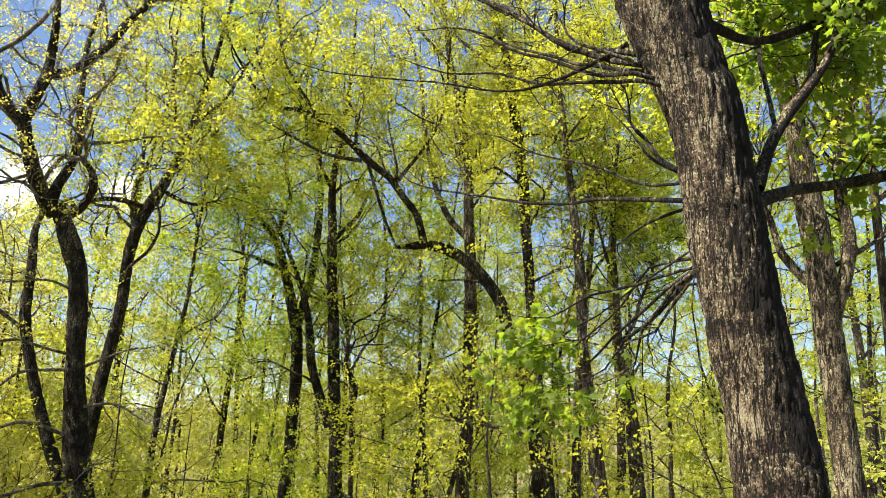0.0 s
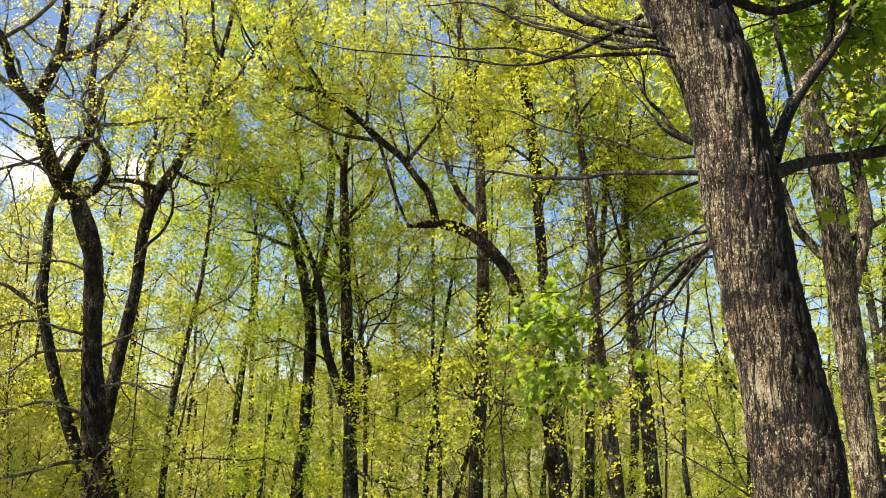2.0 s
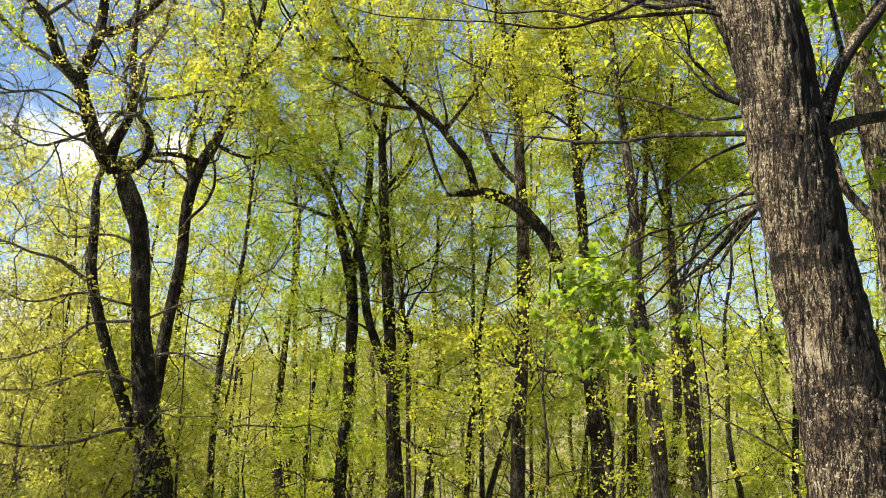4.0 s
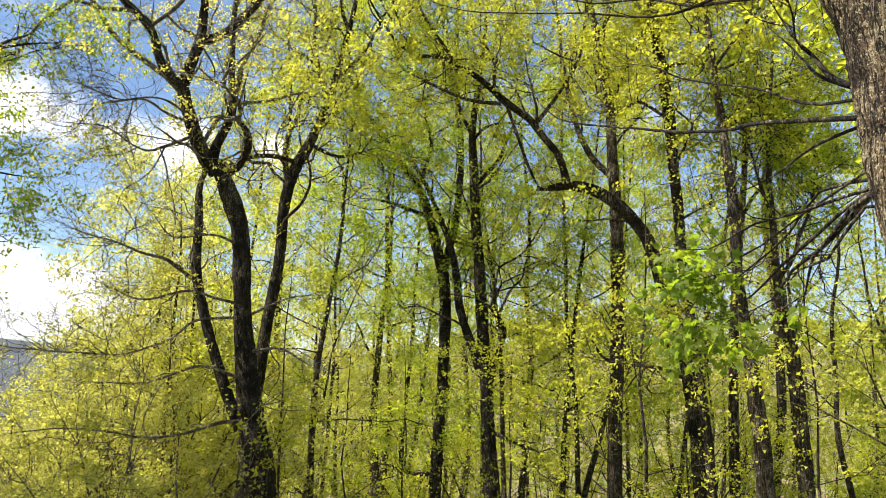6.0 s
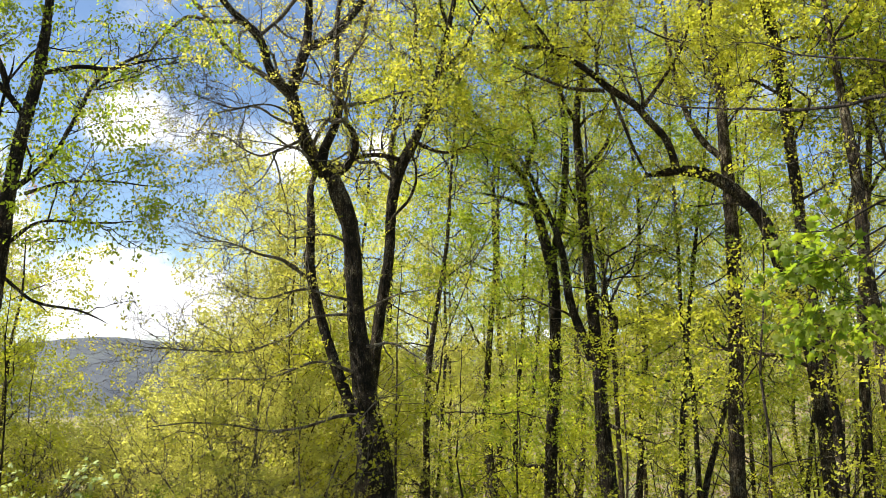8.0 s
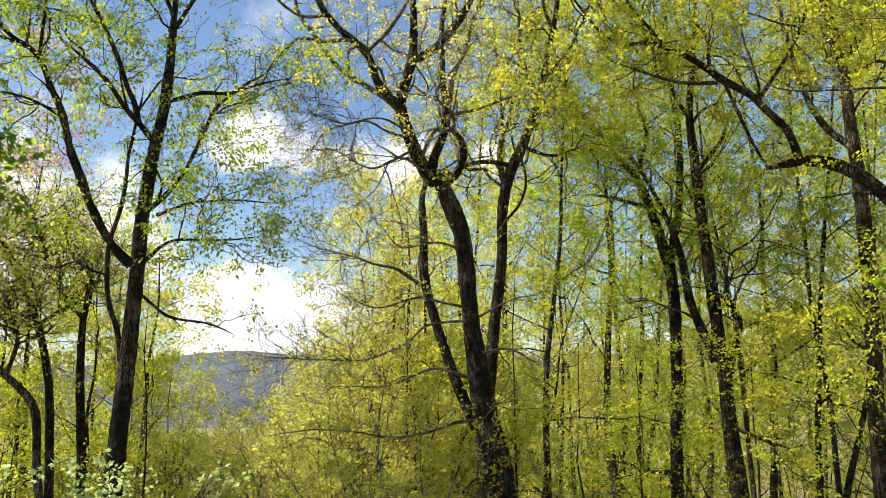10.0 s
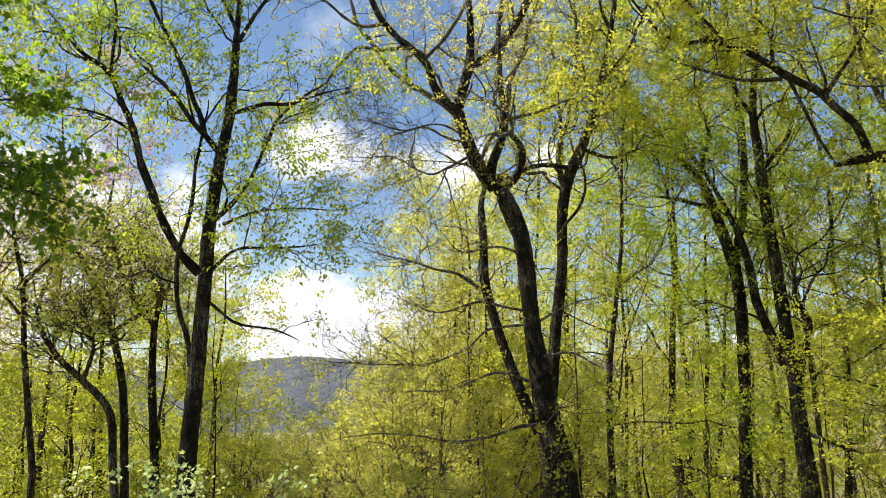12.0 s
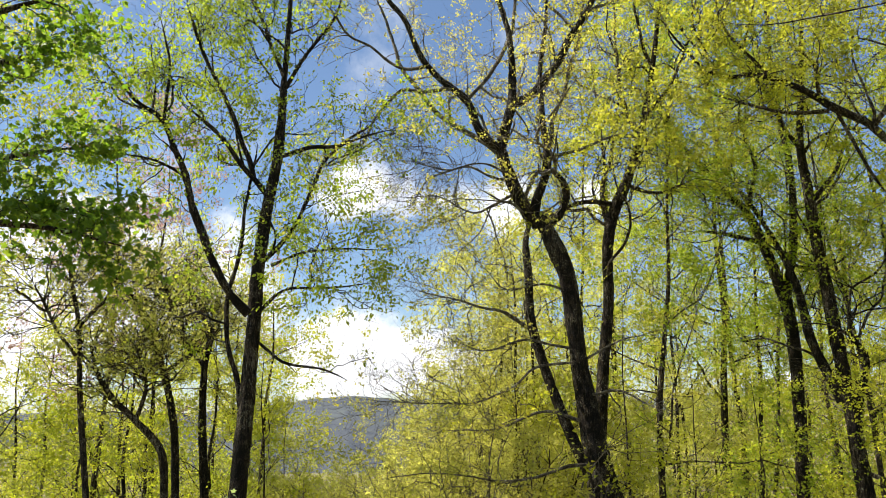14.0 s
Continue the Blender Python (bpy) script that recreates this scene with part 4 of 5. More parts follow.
limb(big_limbs, 0.5, 0, [(-6.43, 12.09, 7.03, 0.088), (-6.10, 12.43, 7.34, 0.086), (-5.78, 12.76, 7.98, 0.080), (-5.49, 13.06, 8.70, 0.068), (-5.23, 13.34, 9.33, 0.062), (-4.84, 13.65, 10.42, 0.036)])
limb(big_limbs, 0.5, 0, [(-7.01, 11.55, 7.09, 0.037), (-6.73, 11.79, 7.48, 0.038), (-6.54, 11.99, 8.00, 0.038), (-6.37, 12.16, 8.69, 0.036), (-6.29, 12.28, 9.64, 0.025)])
limb(big_limbs, 0.3, 0, [(-6.19, 12.36, 4.95, 0.108), (-6.12, 12.43, 5.36, 0.095), (-5.98, 12.53, 5.75, 0.090), (-5.93, 12.58, 6.22, 0.084), (-6.02, 12.57, 6.77, 0.056), (-6.05, 12.59, 7.77, 0.044), (-5.93, 12.67, 8.78, 0.033), (-5.86, 12.74, 9.95, 0.023)])
limb(big_limbs, 0.5, 0, [(-5.94, 12.58, 6.22, 0.049), (-5.85, 12.81, 7.02, 0.039), (-5.76, 13.04, 7.64, 0.037), (-5.54, 13.33, 8.83, 0.027), (-5.40, 13.57, 10.09, 0.020)])
limb(big_limbs, 0.6, 0, [(-5.90, 12.59, 6.13, 0.032), (-5.43, 12.91, 6.30, 0.026), (-5.09, 13.15, 6.43, 0.023), (-4.70, 13.40, 6.49, 0.017), (-4.33, 13.63, 6.20, 0.009)])
limb(big_limbs, 0.3, 0, [(-5.97, 12.48, 4.88, 0.088), (-5.74, 12.51, 5.01, 0.078), (-5.58, 12.49, 5.31, 0.071), (-5.60, 12.40, 5.57, 0.061), (-5.78, 12.24, 5.79, 0.050)])
limb(big_limbs, 0.0, 1, [(-6.46, 12.17, 5.43, 0.033), (-6.83, 11.69, 5.07, 0.022), (-6.96, 11.31, 5.04, 0.013), (-7.23, 10.85, 5.25, 0.011), (-7.62, 10.27, 5.13, 0.005)])
limb(big_limbs, 0.0, 1, [(-6.44, 12.16, 5.76, 0.028), (-6.71, 11.48, 5.86, 0.016), (-7.03, 10.73, 5.63, 0.013), (-7.23, 10.04, 5.67, 0.008)])
limb(big_limbs, 0.1, 1, [(-6.33, 12.31, 3.09, 0.038), (-6.51, 11.81, 3.27, 0.032), (-6.68, 11.32, 3.35, 0.021), (-6.96, 10.74, 3.45, 0.013), (-7.28, 10.10, 3.56, 0.007)])
limb(big_limbs, 0.7, 0, [(-5.48, 12.70, 0.67, 0.131), (-5.84, 12.58, 1.53, 0.099), (-6.14, 12.48, 2.47, 0.086), (-6.32, 12.42, 3.25, 0.086), (-6.35, 12.44, 3.99, 0.081), (-6.39, 12.46, 4.61, 0.068), (-6.33, 12.53, 4.97, 0.062)])
limb(big_limbs, 0.4, 1, [(-5.53, 12.68, 2.50, 0.030), (-6.07, 12.08, 2.40, 0.022), (-6.34, 11.58, 2.03, 0.018), (-6.80, 10.94, 1.81, 0.013), (-7.35, 10.19, 1.81, 0.010), (-7.70, 9.53, 1.89, 0.005)])
limb(big_limbs, 0.55, 0, [(-5.35, 12.76, 0.85, 0.038), (-5.82, 12.05, 0.74, 0.026), (-6.25, 11.33, 0.65, 0.020), (-6.76, 10.51, 0.76, 0.013), (-7.31, 9.58, 0.73, 0.007)])
limb(big_limbs, 0.55, 0, [(-5.49, 12.70, 1.48, 0.035), (-5.92, 12.14, 1.67, 0.026), (-6.50, 11.46, 1.41, 0.018), (-7.08, 10.72, 1.42, 0.010)])
limb(big_limbs, 0.8, 0, [(-5.60, 12.65, 2.69, 0.027), (-6.07, 11.91, 2.85, 0.022), (-6.49, 11.15, 2.64, 0.015), (-6.70, 10.48, 2.78, 0.010)])
limb(big_limbs, 0.9, 0, [(-5.65, 12.63, 3.65, 0.024), (-5.93, 12.13, 3.81, 0.018), (-6.28, 11.58, 3.67, 0.013), (-6.44, 11.11, 3.90, 0.008)])
limb(big_limbs, 1.1, 0, [(-5.47, 12.71, 1.94, 0.030), (-4.82, 12.32, 2.00, 0.021), (-4.15, 11.93, 1.72, 0.013)])
limb(big_limbs, 0.8, 0, [(-5.53, 12.68, 2.50, 0.024), (-5.05, 13.31, 2.89, 0.017), (-4.73, 13.85, 3.01, 0.012)])
offshoots(big_limbs, 46, 170, 4.6, 0.034, 1.9, 0.9)
traced_tree("great_oak", "great old oak with twisting forked limbs and many bare twigs", big_limbs, 70, bark_dark, leaf_oak, 330, 2400, 21000, 1.45, 0.044, bare_twigs=150, twig_bark=bark_pale)

slim_limbs = []
limb(slim_limbs, 0.6, 0, [(-5.79, 13.66, -2.08, 0.162), (-5.77, 13.67, -1.19, 0.142), (-5.75, 13.67, -0.21, 0.136), (-5.75, 13.68, 0.14, 0.135), (-5.70, 13.70, 1.18, 0.124), (-5.57, 13.75, 2.56, 0.114), (-5.44, 13.80, 3.57, 0.104), (-5.41, 13.81, 4.51, 0.106), (-5.27, 13.86, 5.25, 0.117), (-5.01, 13.96, 5.87, 0.097), (-4.76, 14.05, 6.62, 0.077), (-4.51, 14.13, 7.72, 0.056), (-4.33, 14.18, 8.73, 0.046), (-4.10, 14.25, 10.35, 0.024)])
limb(slim_limbs, 1.0, 0, [(-5.34, 13.84, 4.93, 0.064), (-5.52, 13.98, 5.69, 0.054), (-5.42, 14.24, 6.41, 0.039), (-5.24, 14.52, 7.44, 0.029)])
limb(slim_limbs, 0.6, 0, [(-5.27, 13.86, 5.44, 0.048), (-5.79, 13.38, 5.44, 0.042), (-6.03, 13.01, 5.10, 0.036)])
limb(slim_limbs, 1.3, 0, [(-4.76, 14.05, 6.62, 0.044), (-5.08, 14.15, 7.63, 0.034), (-5.19, 14.32, 8.79, 0.024), (-5.25, 14.51, 10.12, 0.018)])
limb(slim_limbs, 1.3, 0, [(-4.65, 14.08, 7.05, 0.044), (-4.04, 13.96, 7.54, 0.033), (-3.61, 13.77, 8.35, 0.022)])
limb(slim_limbs, 1.3, 0, [(-5.01, 13.96, 5.77, 0.043), (-4.63, 14.40, 5.70, 0.033), (-4.22, 14.84, 5.84, 0.022)])
limb(slim_limbs, 1.3, 0, [(-4.44, 14.15, 8.05, 0.040), (-4.55, 13.80, 8.74, 0.028), (-4.49, 13.50, 9.64, 0.017)])
offshoots(slim_limbs, 14, 171, 4.0, 0.028, 1.8)
traced_tree("tall_tree", "slim tree leaning past the great oak", slim_limbs, 71, bark_dark, leaf_yellow, 120, 1200, 25000, 2.2, 0.053, twig_bark=bark_grey)

gap_limbs = []
limb(gap_limbs, 0.3, 0, [(-9.45, 8.73, -1.70, 0.180), (-9.44, 8.74, -0.89, 0.158), (-9.43, 8.75, -0.03, 0.152), (-9.43, 8.76, 0.32, 0.150), (-9.39, 8.79, 1.13, 0.142), (-9.36, 8.83, 1.97, 0.135), (-9.32, 8.86, 2.83, 0.119), (-9.30, 8.89, 3.71, 0.112), (-9.25, 8.93, 4.44, 0.106), (-9.20, 8.98, 5.00, 0.098), (-9.12, 9.06, 5.67, 0.092), (-9.09, 9.10, 6.35, 0.084), (-9.07, 9.12, 7.05, 0.060), (-9.04, 9.15, 7.97, 0.044), (-9.02, 9.17, 8.70, 0.036), (-9.01, 9.18, 9.89, 0.024)])
limb(gap_limbs, 0.5, 0, [(-9.38, 8.81, 3.22, 0.088), (-9.53, 8.53, 3.53, 0.068), (-9.69, 8.24, 4.10, 0.063), (-9.78, 8.02, 4.70, 0.064), (-9.82, 7.85, 5.21, 0.056), (-9.86, 7.69, 5.62, 0.048), (-9.94, 7.46, 6.07, 0.040), (-10.13, 7.08, 6.31, 0.028), (-10.31, 6.68, 6.85, 0.020)])
limb(gap_limbs, 0.5, 0, [(-9.21, 8.98, 5.10, 0.053), (-9.59, 8.83, 5.65, 0.046), (-9.93, 8.70, 6.12, 0.039), (-10.42, 8.38, 6.64, 0.035)])
limb(gap_limbs, 0.6, 0, [(-9.43, 8.88, 5.39, 0.046), (-9.52, 8.61, 6.25, 0.042), (-9.68, 8.24, 6.89, 0.033), (-9.74, 7.97, 7.39, 0.030), (-9.81, 7.69, 8.07, 0.021)])
limb(gap_limbs, 0.7, 0, [(-9.26, 8.93, 4.03, 0.044), (-9.08, 9.32, 4.49, 0.037), (-8.92, 9.67, 5.30, 0.033), (-8.75, 10.02, 6.04, 0.030), (-8.36, 10.53, 6.62, 0.022)])
limb(gap_limbs, 0.5, 0, [(-9.11, 9.08, 5.79, 0.041), (-8.60, 9.29, 5.90, 0.033), (-8.13, 9.43, 5.89, 0.028), (-7.37, 9.78, 6.12, 0.016)])
limb(gap_limbs, 0.5, 0, [(-9.29, 8.90, 3.22, 0.036), (-8.83, 8.98, 3.52, 0.024), (-8.21, 9.19, 3.55, 0.019), (-7.52, 9.42, 3.60, 0.011)])
limb(gap_limbs, 0.3, 0, [(-9.31, 8.88, 2.83, 0.028), (-8.81, 9.00, 2.46, 0.023), (-8.26, 9.15, 2.31, 0.019), (-7.71, 9.27, 2.13, 0.011)])
limb(gap_limbs, 0.3, 0, [(-9.43, 8.76, 1.80, 0.048), (-9.56, 8.70, 2.48, 0.040), (-9.67, 8.67, 3.18, 0.040), (-9.62, 8.81, 4.19, 0.033), (-9.60, 8.92, 5.24, 0.025), (-9.57, 9.04, 6.04, 0.017)])
limb(gap_limbs, 0.7, 0, [(-9.07, 9.12, 6.95, 0.039), (-8.49, 9.25, 7.66, 0.030), (-7.96, 9.32, 8.44, 0.018)])
limb(gap_limbs, 0.7, 0, [(-9.06, 9.13, 7.15, 0.039), (-9.52, 9.09, 8.09, 0.032), (-9.96, 9.07, 9.17, 0.019)])
limb(gap_limbs, 0.8, 0, [(-9.84, 7.80, 5.29, 0.028), (-9.89, 7.26, 5.42, 0.019), (-9.91, 6.71, 5.36, 0.011)])
limb(gap_limbs, 0.8, 0, [(-9.94, 7.46, 6.07, 0.028), (-9.68, 7.30, 6.83, 0.020), (-9.57, 6.96, 7.48, 0.012)])
limb(gap_limbs, 0.5, 0, [(-9.16, 9.05, 3.99, 0.028), (-8.65, 9.26, 4.15, 0.020), (-8.12, 9.46, 4.20, 0.016), (-7.45, 9.74, 4.17, 0.011)])
offshoots(gap_limbs, 24, 172, 3.0, 0.024, 1.5, 0.9)
traced_tree("open_tree", "dark forked tree standing open against the sky", gap_limbs, 72, bark_dark, leaf_fresh, 370, 2800, 27000, 1.15, 0.056, droop=0.7, full_leaf=True)

crook_limbs = []
limb(crook_limbs, 0.8, 0, [(-12.25, 10.09, -2.01, 0.100), (-12.28, 10.06, -1.10, 0.087), (-12.30, 10.03, -0.09, 0.084), (-12.31, 10.01, 0.26, 0.083), (-12.37, 9.95, 1.47, 0.077), (-12.51, 9.77, 2.48, 0.072), (-12.71, 9.51, 3.31, 0.061), (-12.93, 9.22, 3.92, 0.050), (-13.15, 8.91, 4.11, 0.034), (-13.37, 8.58, 4.30, 0.022)])
limb(crook_limbs, 1.2, 0, [(-12.51, 9.77, 2.48, 0.044), (-12.40, 10.17, 2.81, 0.039), (-12.24, 10.62, 3.15, 0.034), (-12.41, 10.67, 3.61, 0.023)])
limb(crook_limbs, 1.2, 0, [(-12.62, 9.63, 3.00, 0.039), (-12.30, 9.64, 3.70, 0.033), (-12.25, 9.30, 4.39, 0.022)])
traced_tree("crooked_tree", "low crooked tree with yellow-green leaves", crook_limbs, 73, bark_dark, leaf_gold, 70, 650, 5600, 1.7, 0.056, twig_bark=bark_grey)

crook_b_limbs = []
limb(crook_b_limbs, 0.8, 0, [(-12.72, 11.08, -2.15, 0.113), (-12.72, 11.08, -1.22, 0.099), (-12.73, 11.06, -0.18, 0.095), (-12.74, 11.06, 0.17, 0.094), (-12.80, 10.98, 1.46, 0.088), (-12.81, 10.97, 2.66, 0.071), (-12.76, 11.03, 3.33, 0.053), (-13.01, 10.74, 4.01, 0.041), (-13.10, 10.63, 4.81, 0.030)])
limb(crook_b_limbs, 1.2, 0, [(-12.81, 10.97, 2.66, 0.041), (-13.25, 10.85, 3.24, 0.036), (-13.53, 10.90, 3.96, 0.024)])
traced_tree("crooked_tree", "low crooked tree with yellow-green leaves", crook_b_limbs, 74, bark_dark, leaf_gold, 70, 650, 5600, 1.7, 0.056, twig_bark=bark_grey)

crook_c_limbs = []
limb(crook_c_limbs, 0.8, 0, [(-11.50, 9.44, -1.88, 0.087), (-11.56, 9.36, -1.02, 0.076), (-11.63, 9.27, -0.07, 0.073), (-11.65, 9.24, 0.28, 0.073), (-11.71, 9.17, 1.10, 0.072), (-11.98, 8.83, 1.62, 0.067), (-12.20, 8.52, 1.99, 0.057), (-12.36, 8.30, 2.41, 0.041), (-12.43, 8.18, 2.88, 0.031)])
limb(crook_c_limbs, 1.2, 0, [(-11.98, 8.83, 1.62, 0.041), (-11.69, 8.79, 2.22, 0.031), (-11.62, 8.47, 2.76, 0.020)])
traced_tree("crooked_tree", "low bent tree with yellow-green leaves", crook_c_limbs, 75, bark_grey, leaf_gold, 70, 650, 5600, 1.7, 0.056)

thin_left_limbs = []
limb(thin_left_limbs, 0.8, 0, [(-12.33, 8.34, -1.80, 0.069), (-12.35, 8.31, -0.95, 0.060), (-12.36, 8.29, -0.02, 0.058), (-12.37, 8.28, 0.33, 0.057), (-12.49, 8.10, 2.04, 0.052), (-12.54, 8.02, 3.16, 0.042), (-12.65, 7.85, 4.11, 0.032), (-12.66, 7.84, 4.90, 0.021)])
limb(thin_left_limbs, 1.2, 0, [(-12.51, 8.06, 2.60, 0.031), (-12.56, 7.52, 3.30, 0.026), (-12.50, 7.14, 3.80, 0.015)])
limb(thin_left_limbs, 1.2, 0, [(-12.54, 8.02, 3.16, 0.031), (-12.52, 8.49, 3.79, 0.027), (-12.64, 8.76, 4.35, 0.016)])
traced_tree("young_tree", "thin upright young tree with pale leaves", thin_left_limbs, 76, bark_grey, leaf_gold, 70, 650, 5600, 1.7, 0.056)

edge_limbs = []
limb(edge_limbs, 0.3, 0, [(-6.04, 2.15, -0.73, 0.243), (-6.05, 2.14, -0.02, 0.212), (-6.05, 2.13, 0.69, 0.204), (-6.06, 2.12, 1.04, 0.202), (-6.08, 2.07, 1.73, 0.191), (-6.10, 2.01, 2.81, 0.171), (-6.13, 1.91, 3.96, 0.144), (-6.17, 1.80, 5.19, 0.116)])
limb(edge_limbs, 1.6, 0, [(-6.09, 2.02, 2.70, 0.059), (-5.86, 2.40, 2.85, 0.045), (-5.57, 2.82, 2.83, 0.025), (-5.34, 3.06, 2.79, 0.020), (-5.09, 3.29, 2.75, 0.011), (-4.90, 3.43, 2.71, 0.006)])
limb(edge_limbs, 1.6, 0, [(-6.11, 1.97, 3.18, 0.056), (-6.02, 2.42, 3.32, 0.042), (-5.93, 2.79, 3.45, 0.029), (-5.82, 3.15, 3.57, 0.019), (-5.71, 3.49, 3.71, 0.010)])
limb(edge_limbs, 1.6, 0, [(-6.12, 1.94, 3.65, 0.057), (-6.04, 2.35, 4.02, 0.044), (-5.93, 2.79, 4.20, 0.030), (-5.84, 3.13, 4.36, 0.015), (-5.76, 3.41, 4.47, 0.008)])
limb(edge_limbs, 1.6, 0, [(-6.13, 1.92, 3.88, 0.057), (-5.93, 2.25, 4.47, 0.044), (-5.67, 2.63, 4.47, 0.029), (-5.44, 2.91, 4.62, 0.014), (-5.28, 3.04, 4.53, 0.007)])
limb(edge_limbs, 1.6, 0, [(-6.10, 2.01, 2.81, 0.046), (-6.02, 2.35, 3.02, 0.032), (-5.84, 2.86, 3.15, 0.023), (-5.70, 3.20, 3.16, 0.014), (-5.49, 3.64, 3.09, 0.007)])
traced_tree("shade_maple", "maple with dark green lobed leaves overhead", edge_limbs, 77, bark_grey, leaf_deep, 110, 800, 4200, 0.45, 0.055, True)


# ---- the wood behind ----
def wood_tree(name, label, seed, height, girth, bark, leaf, boughs, twigs, leaves, leaf_size, first=0.3, reach=2.0, limbs=11, group=""):
    """A forest tree with a slightly crooked trunk, rising limbs and an open crown."""
    rng = np.random.default_rng(seed)
    root = tagged(new(name), label, "tree", group)
    k = 9
    pts = np.zeros((k, 4))
    pts[:, 2] = np.linspace(-0.3, height, k)
    pts[1:, :2] = np.cumsum(rng.normal(size=(k - 1, 2)) * height * 0.008, axis=0)
    pts[:, 3] = girth * (1 - 0.88 * np.linspace(0, 1, k) ** 0.9)
    pts[0, 3] *= 1.25
    trunk = smooth_path(pts, 0.5, rng, 0.15)
    v, f = tubes(trunk[None, :, :3], trunk[None, :, 3], 8)
    part("trunk", mesh_from("trunk", v, f, bark, True), root)
    grown = [(trunk, 0.08, first + 0.35)]
    for i in range(limbs):
        u = first + (0.97 - first) * (i + rng.random()) / limbs
        a = rng.random() * 2 * np.pi
        at = trunk[int(u * (len(trunk) - 1))]
        length = height * (0.30 - 0.19 * u) * (0.7 + 0.6 * rng.random())
        way = np.array([math.cos(a), math.sin(a), 0.5])
        path, rad = shoots(at[None, :3], way[None], np.array([length]), np.array([at[3] * 0.4]), 0.22, 0.05, rng, 7)
        limb = np.concatenate([path[0], rad[0][:, None]], 1)
        v, f = tubes(path, rad, 6)
        part("limb", mesh_from("limb", v, f, bark, True), root)
        grown.append((limb, 1.0, 0.2))
    data, crown = sprays(rng, grown, boughs, twigs, leaves, reach, leaf_size, False, leaf, lift=0.05, sides=3)
    v, f = joined(data)
    part("branchwork", mesh_from("branchwork", v, f, bark, True), root)["kind"] = "stuff"
    part("crown", crown, root)
    return root


def shrub(name, label, seed, height, leaf, bark, stems, twigs, leaves, leaf_size, category="shrub", lobed=False, group="", wide=0.45):
    """An understory bush: several thin stems with flat layered sprays."""
    rng = np.random.default_rng(seed)
    root = tagged(new(name), label, category, group)
    grown = []
    for i in range(stems):
        a = rng.random() * 2 * np.pi
        way = np.array([math.cos(a) * wide, math.sin(a) * wide, 1.0])
        n = np.array([[math.cos(a) * 0.15, math.sin(a) * 0.15, -0.2]])
        path, rad = shoots(n, way[None], np.array([height * (0.7 + 0.4 * rng.random())]), np.array([0.012 + 0.005 * height]), 0.16, 0.05, rng, 8)
        stem = np.concatenate([path[0], rad[0][:, None]], 1)
        v, f = tubes(path, rad, 5)
        part("stem", mesh_from("stem", v, f, bark, True), root)
        grown.append((stem, 1.0, 0.12))
    data, crown = sprays(rng, grown, stems * 4, twigs, leaves, height * 0.42, leaf_size, lobed, leaf, spread=0.9, lift=0.03, sides=3)
    v, f = joined(data)
    part("branchwork", mesh_from("branchwork", v, f, bark, True), root)["kind"] = "stuff"
    part("crown", crown, root)
    return root


def placed(kinds, spots, rng, small=0.8, large=1.2):
    """Copies of the kinds at (x, y) spots, turned and sized at random; the originals take the first spots."""
    for i, (x, y) in enumerate(spots):
        s = small + (large - small) * rng.random()
        m = pose(x, y, ground_z(x, y) - 0.05, 0, 0, 360 * rng.random()) @ Matrix.Diagonal((s, s, s * (0.95 + 0.15 * rng.random()), 1))
        kind = kinds[i % len(kinds)]
        if i < len(kinds):
            kind.matrix_basis = m
        else:
            copy = copy_thing(kind, Matrix.Identity(4))
            copy.matrix_basis = m


def scatter(rng, count, az0, az1, d0, d1, apart, keep=None, power=1.4):
    spots = []
    tries = 0
    while len(spots) < count and tries < 20000:
        tries += 1
        az = az0 + (az1 - az0) * rng.random()
        d = d0 + (d1 - d0) * rng.random() ** power
        b = bearing(az, 0)
        x, y = b.x * d, b.y * d
        if keep and not keep(az, d):
            continue
        if all((x - p) ** 2 + (y - q) ** 2 > (apart * (0.5 + d / 40)) ** 2 for p, q in spots):
            spots.append((x, y))
    return spots


pick = np.random.default_rng(11)
wood = "trees of the wood"
forest = [
    wood_tree("forest_tree", "tall forest tree with thin yellow-green spring leaves", 21, 15.5, 0.15, bark_grey, leaf_yellow, 60, 260, 10800, 0.074, group=wood),
    wood_tree("forest_tree", "tall forest tree with thin yellow-green spring leaves", 22, 17.0, 0.17, bark_dark, leaf_yellow, 60, 260, 10800, 0.074, first=0.35, group=wood),
    wood_tree("forest_tree", "slender forest tree with fresh lime-green leaves", 23, 13.5, 0.11, bark_grey, leaf_fresh, 60, 260, 10400, 0.074, first=0.25, group=wood),
    wood_tree("forest_tree", "slender forest tree with fresh lime-green leaves", 24, 15.0, 0.12, bark_dark, leaf_lime, 60, 260, 10400, 0.074, first=0.3, group=wood),
    wood_tree("forest_tree", "thin half-bare forest tree with small yellow leaves", 25, 14.0, 0.10, bark_grey, leaf_yellow, 70, 360, 6400, 0.070, first=0.3, group=wood),
    wood_tree("forest_tree", "thin half-bare forest tree with small lime leaves", 26, 16.0, 0.12, bark_dark, leaf_lime, 70, 360, 6400, 0.070, first=0.4, group=wood),
]
STEM_GIRTH = (0.15, 0.17, 0.11, 0.12, 0.10, 0.12)
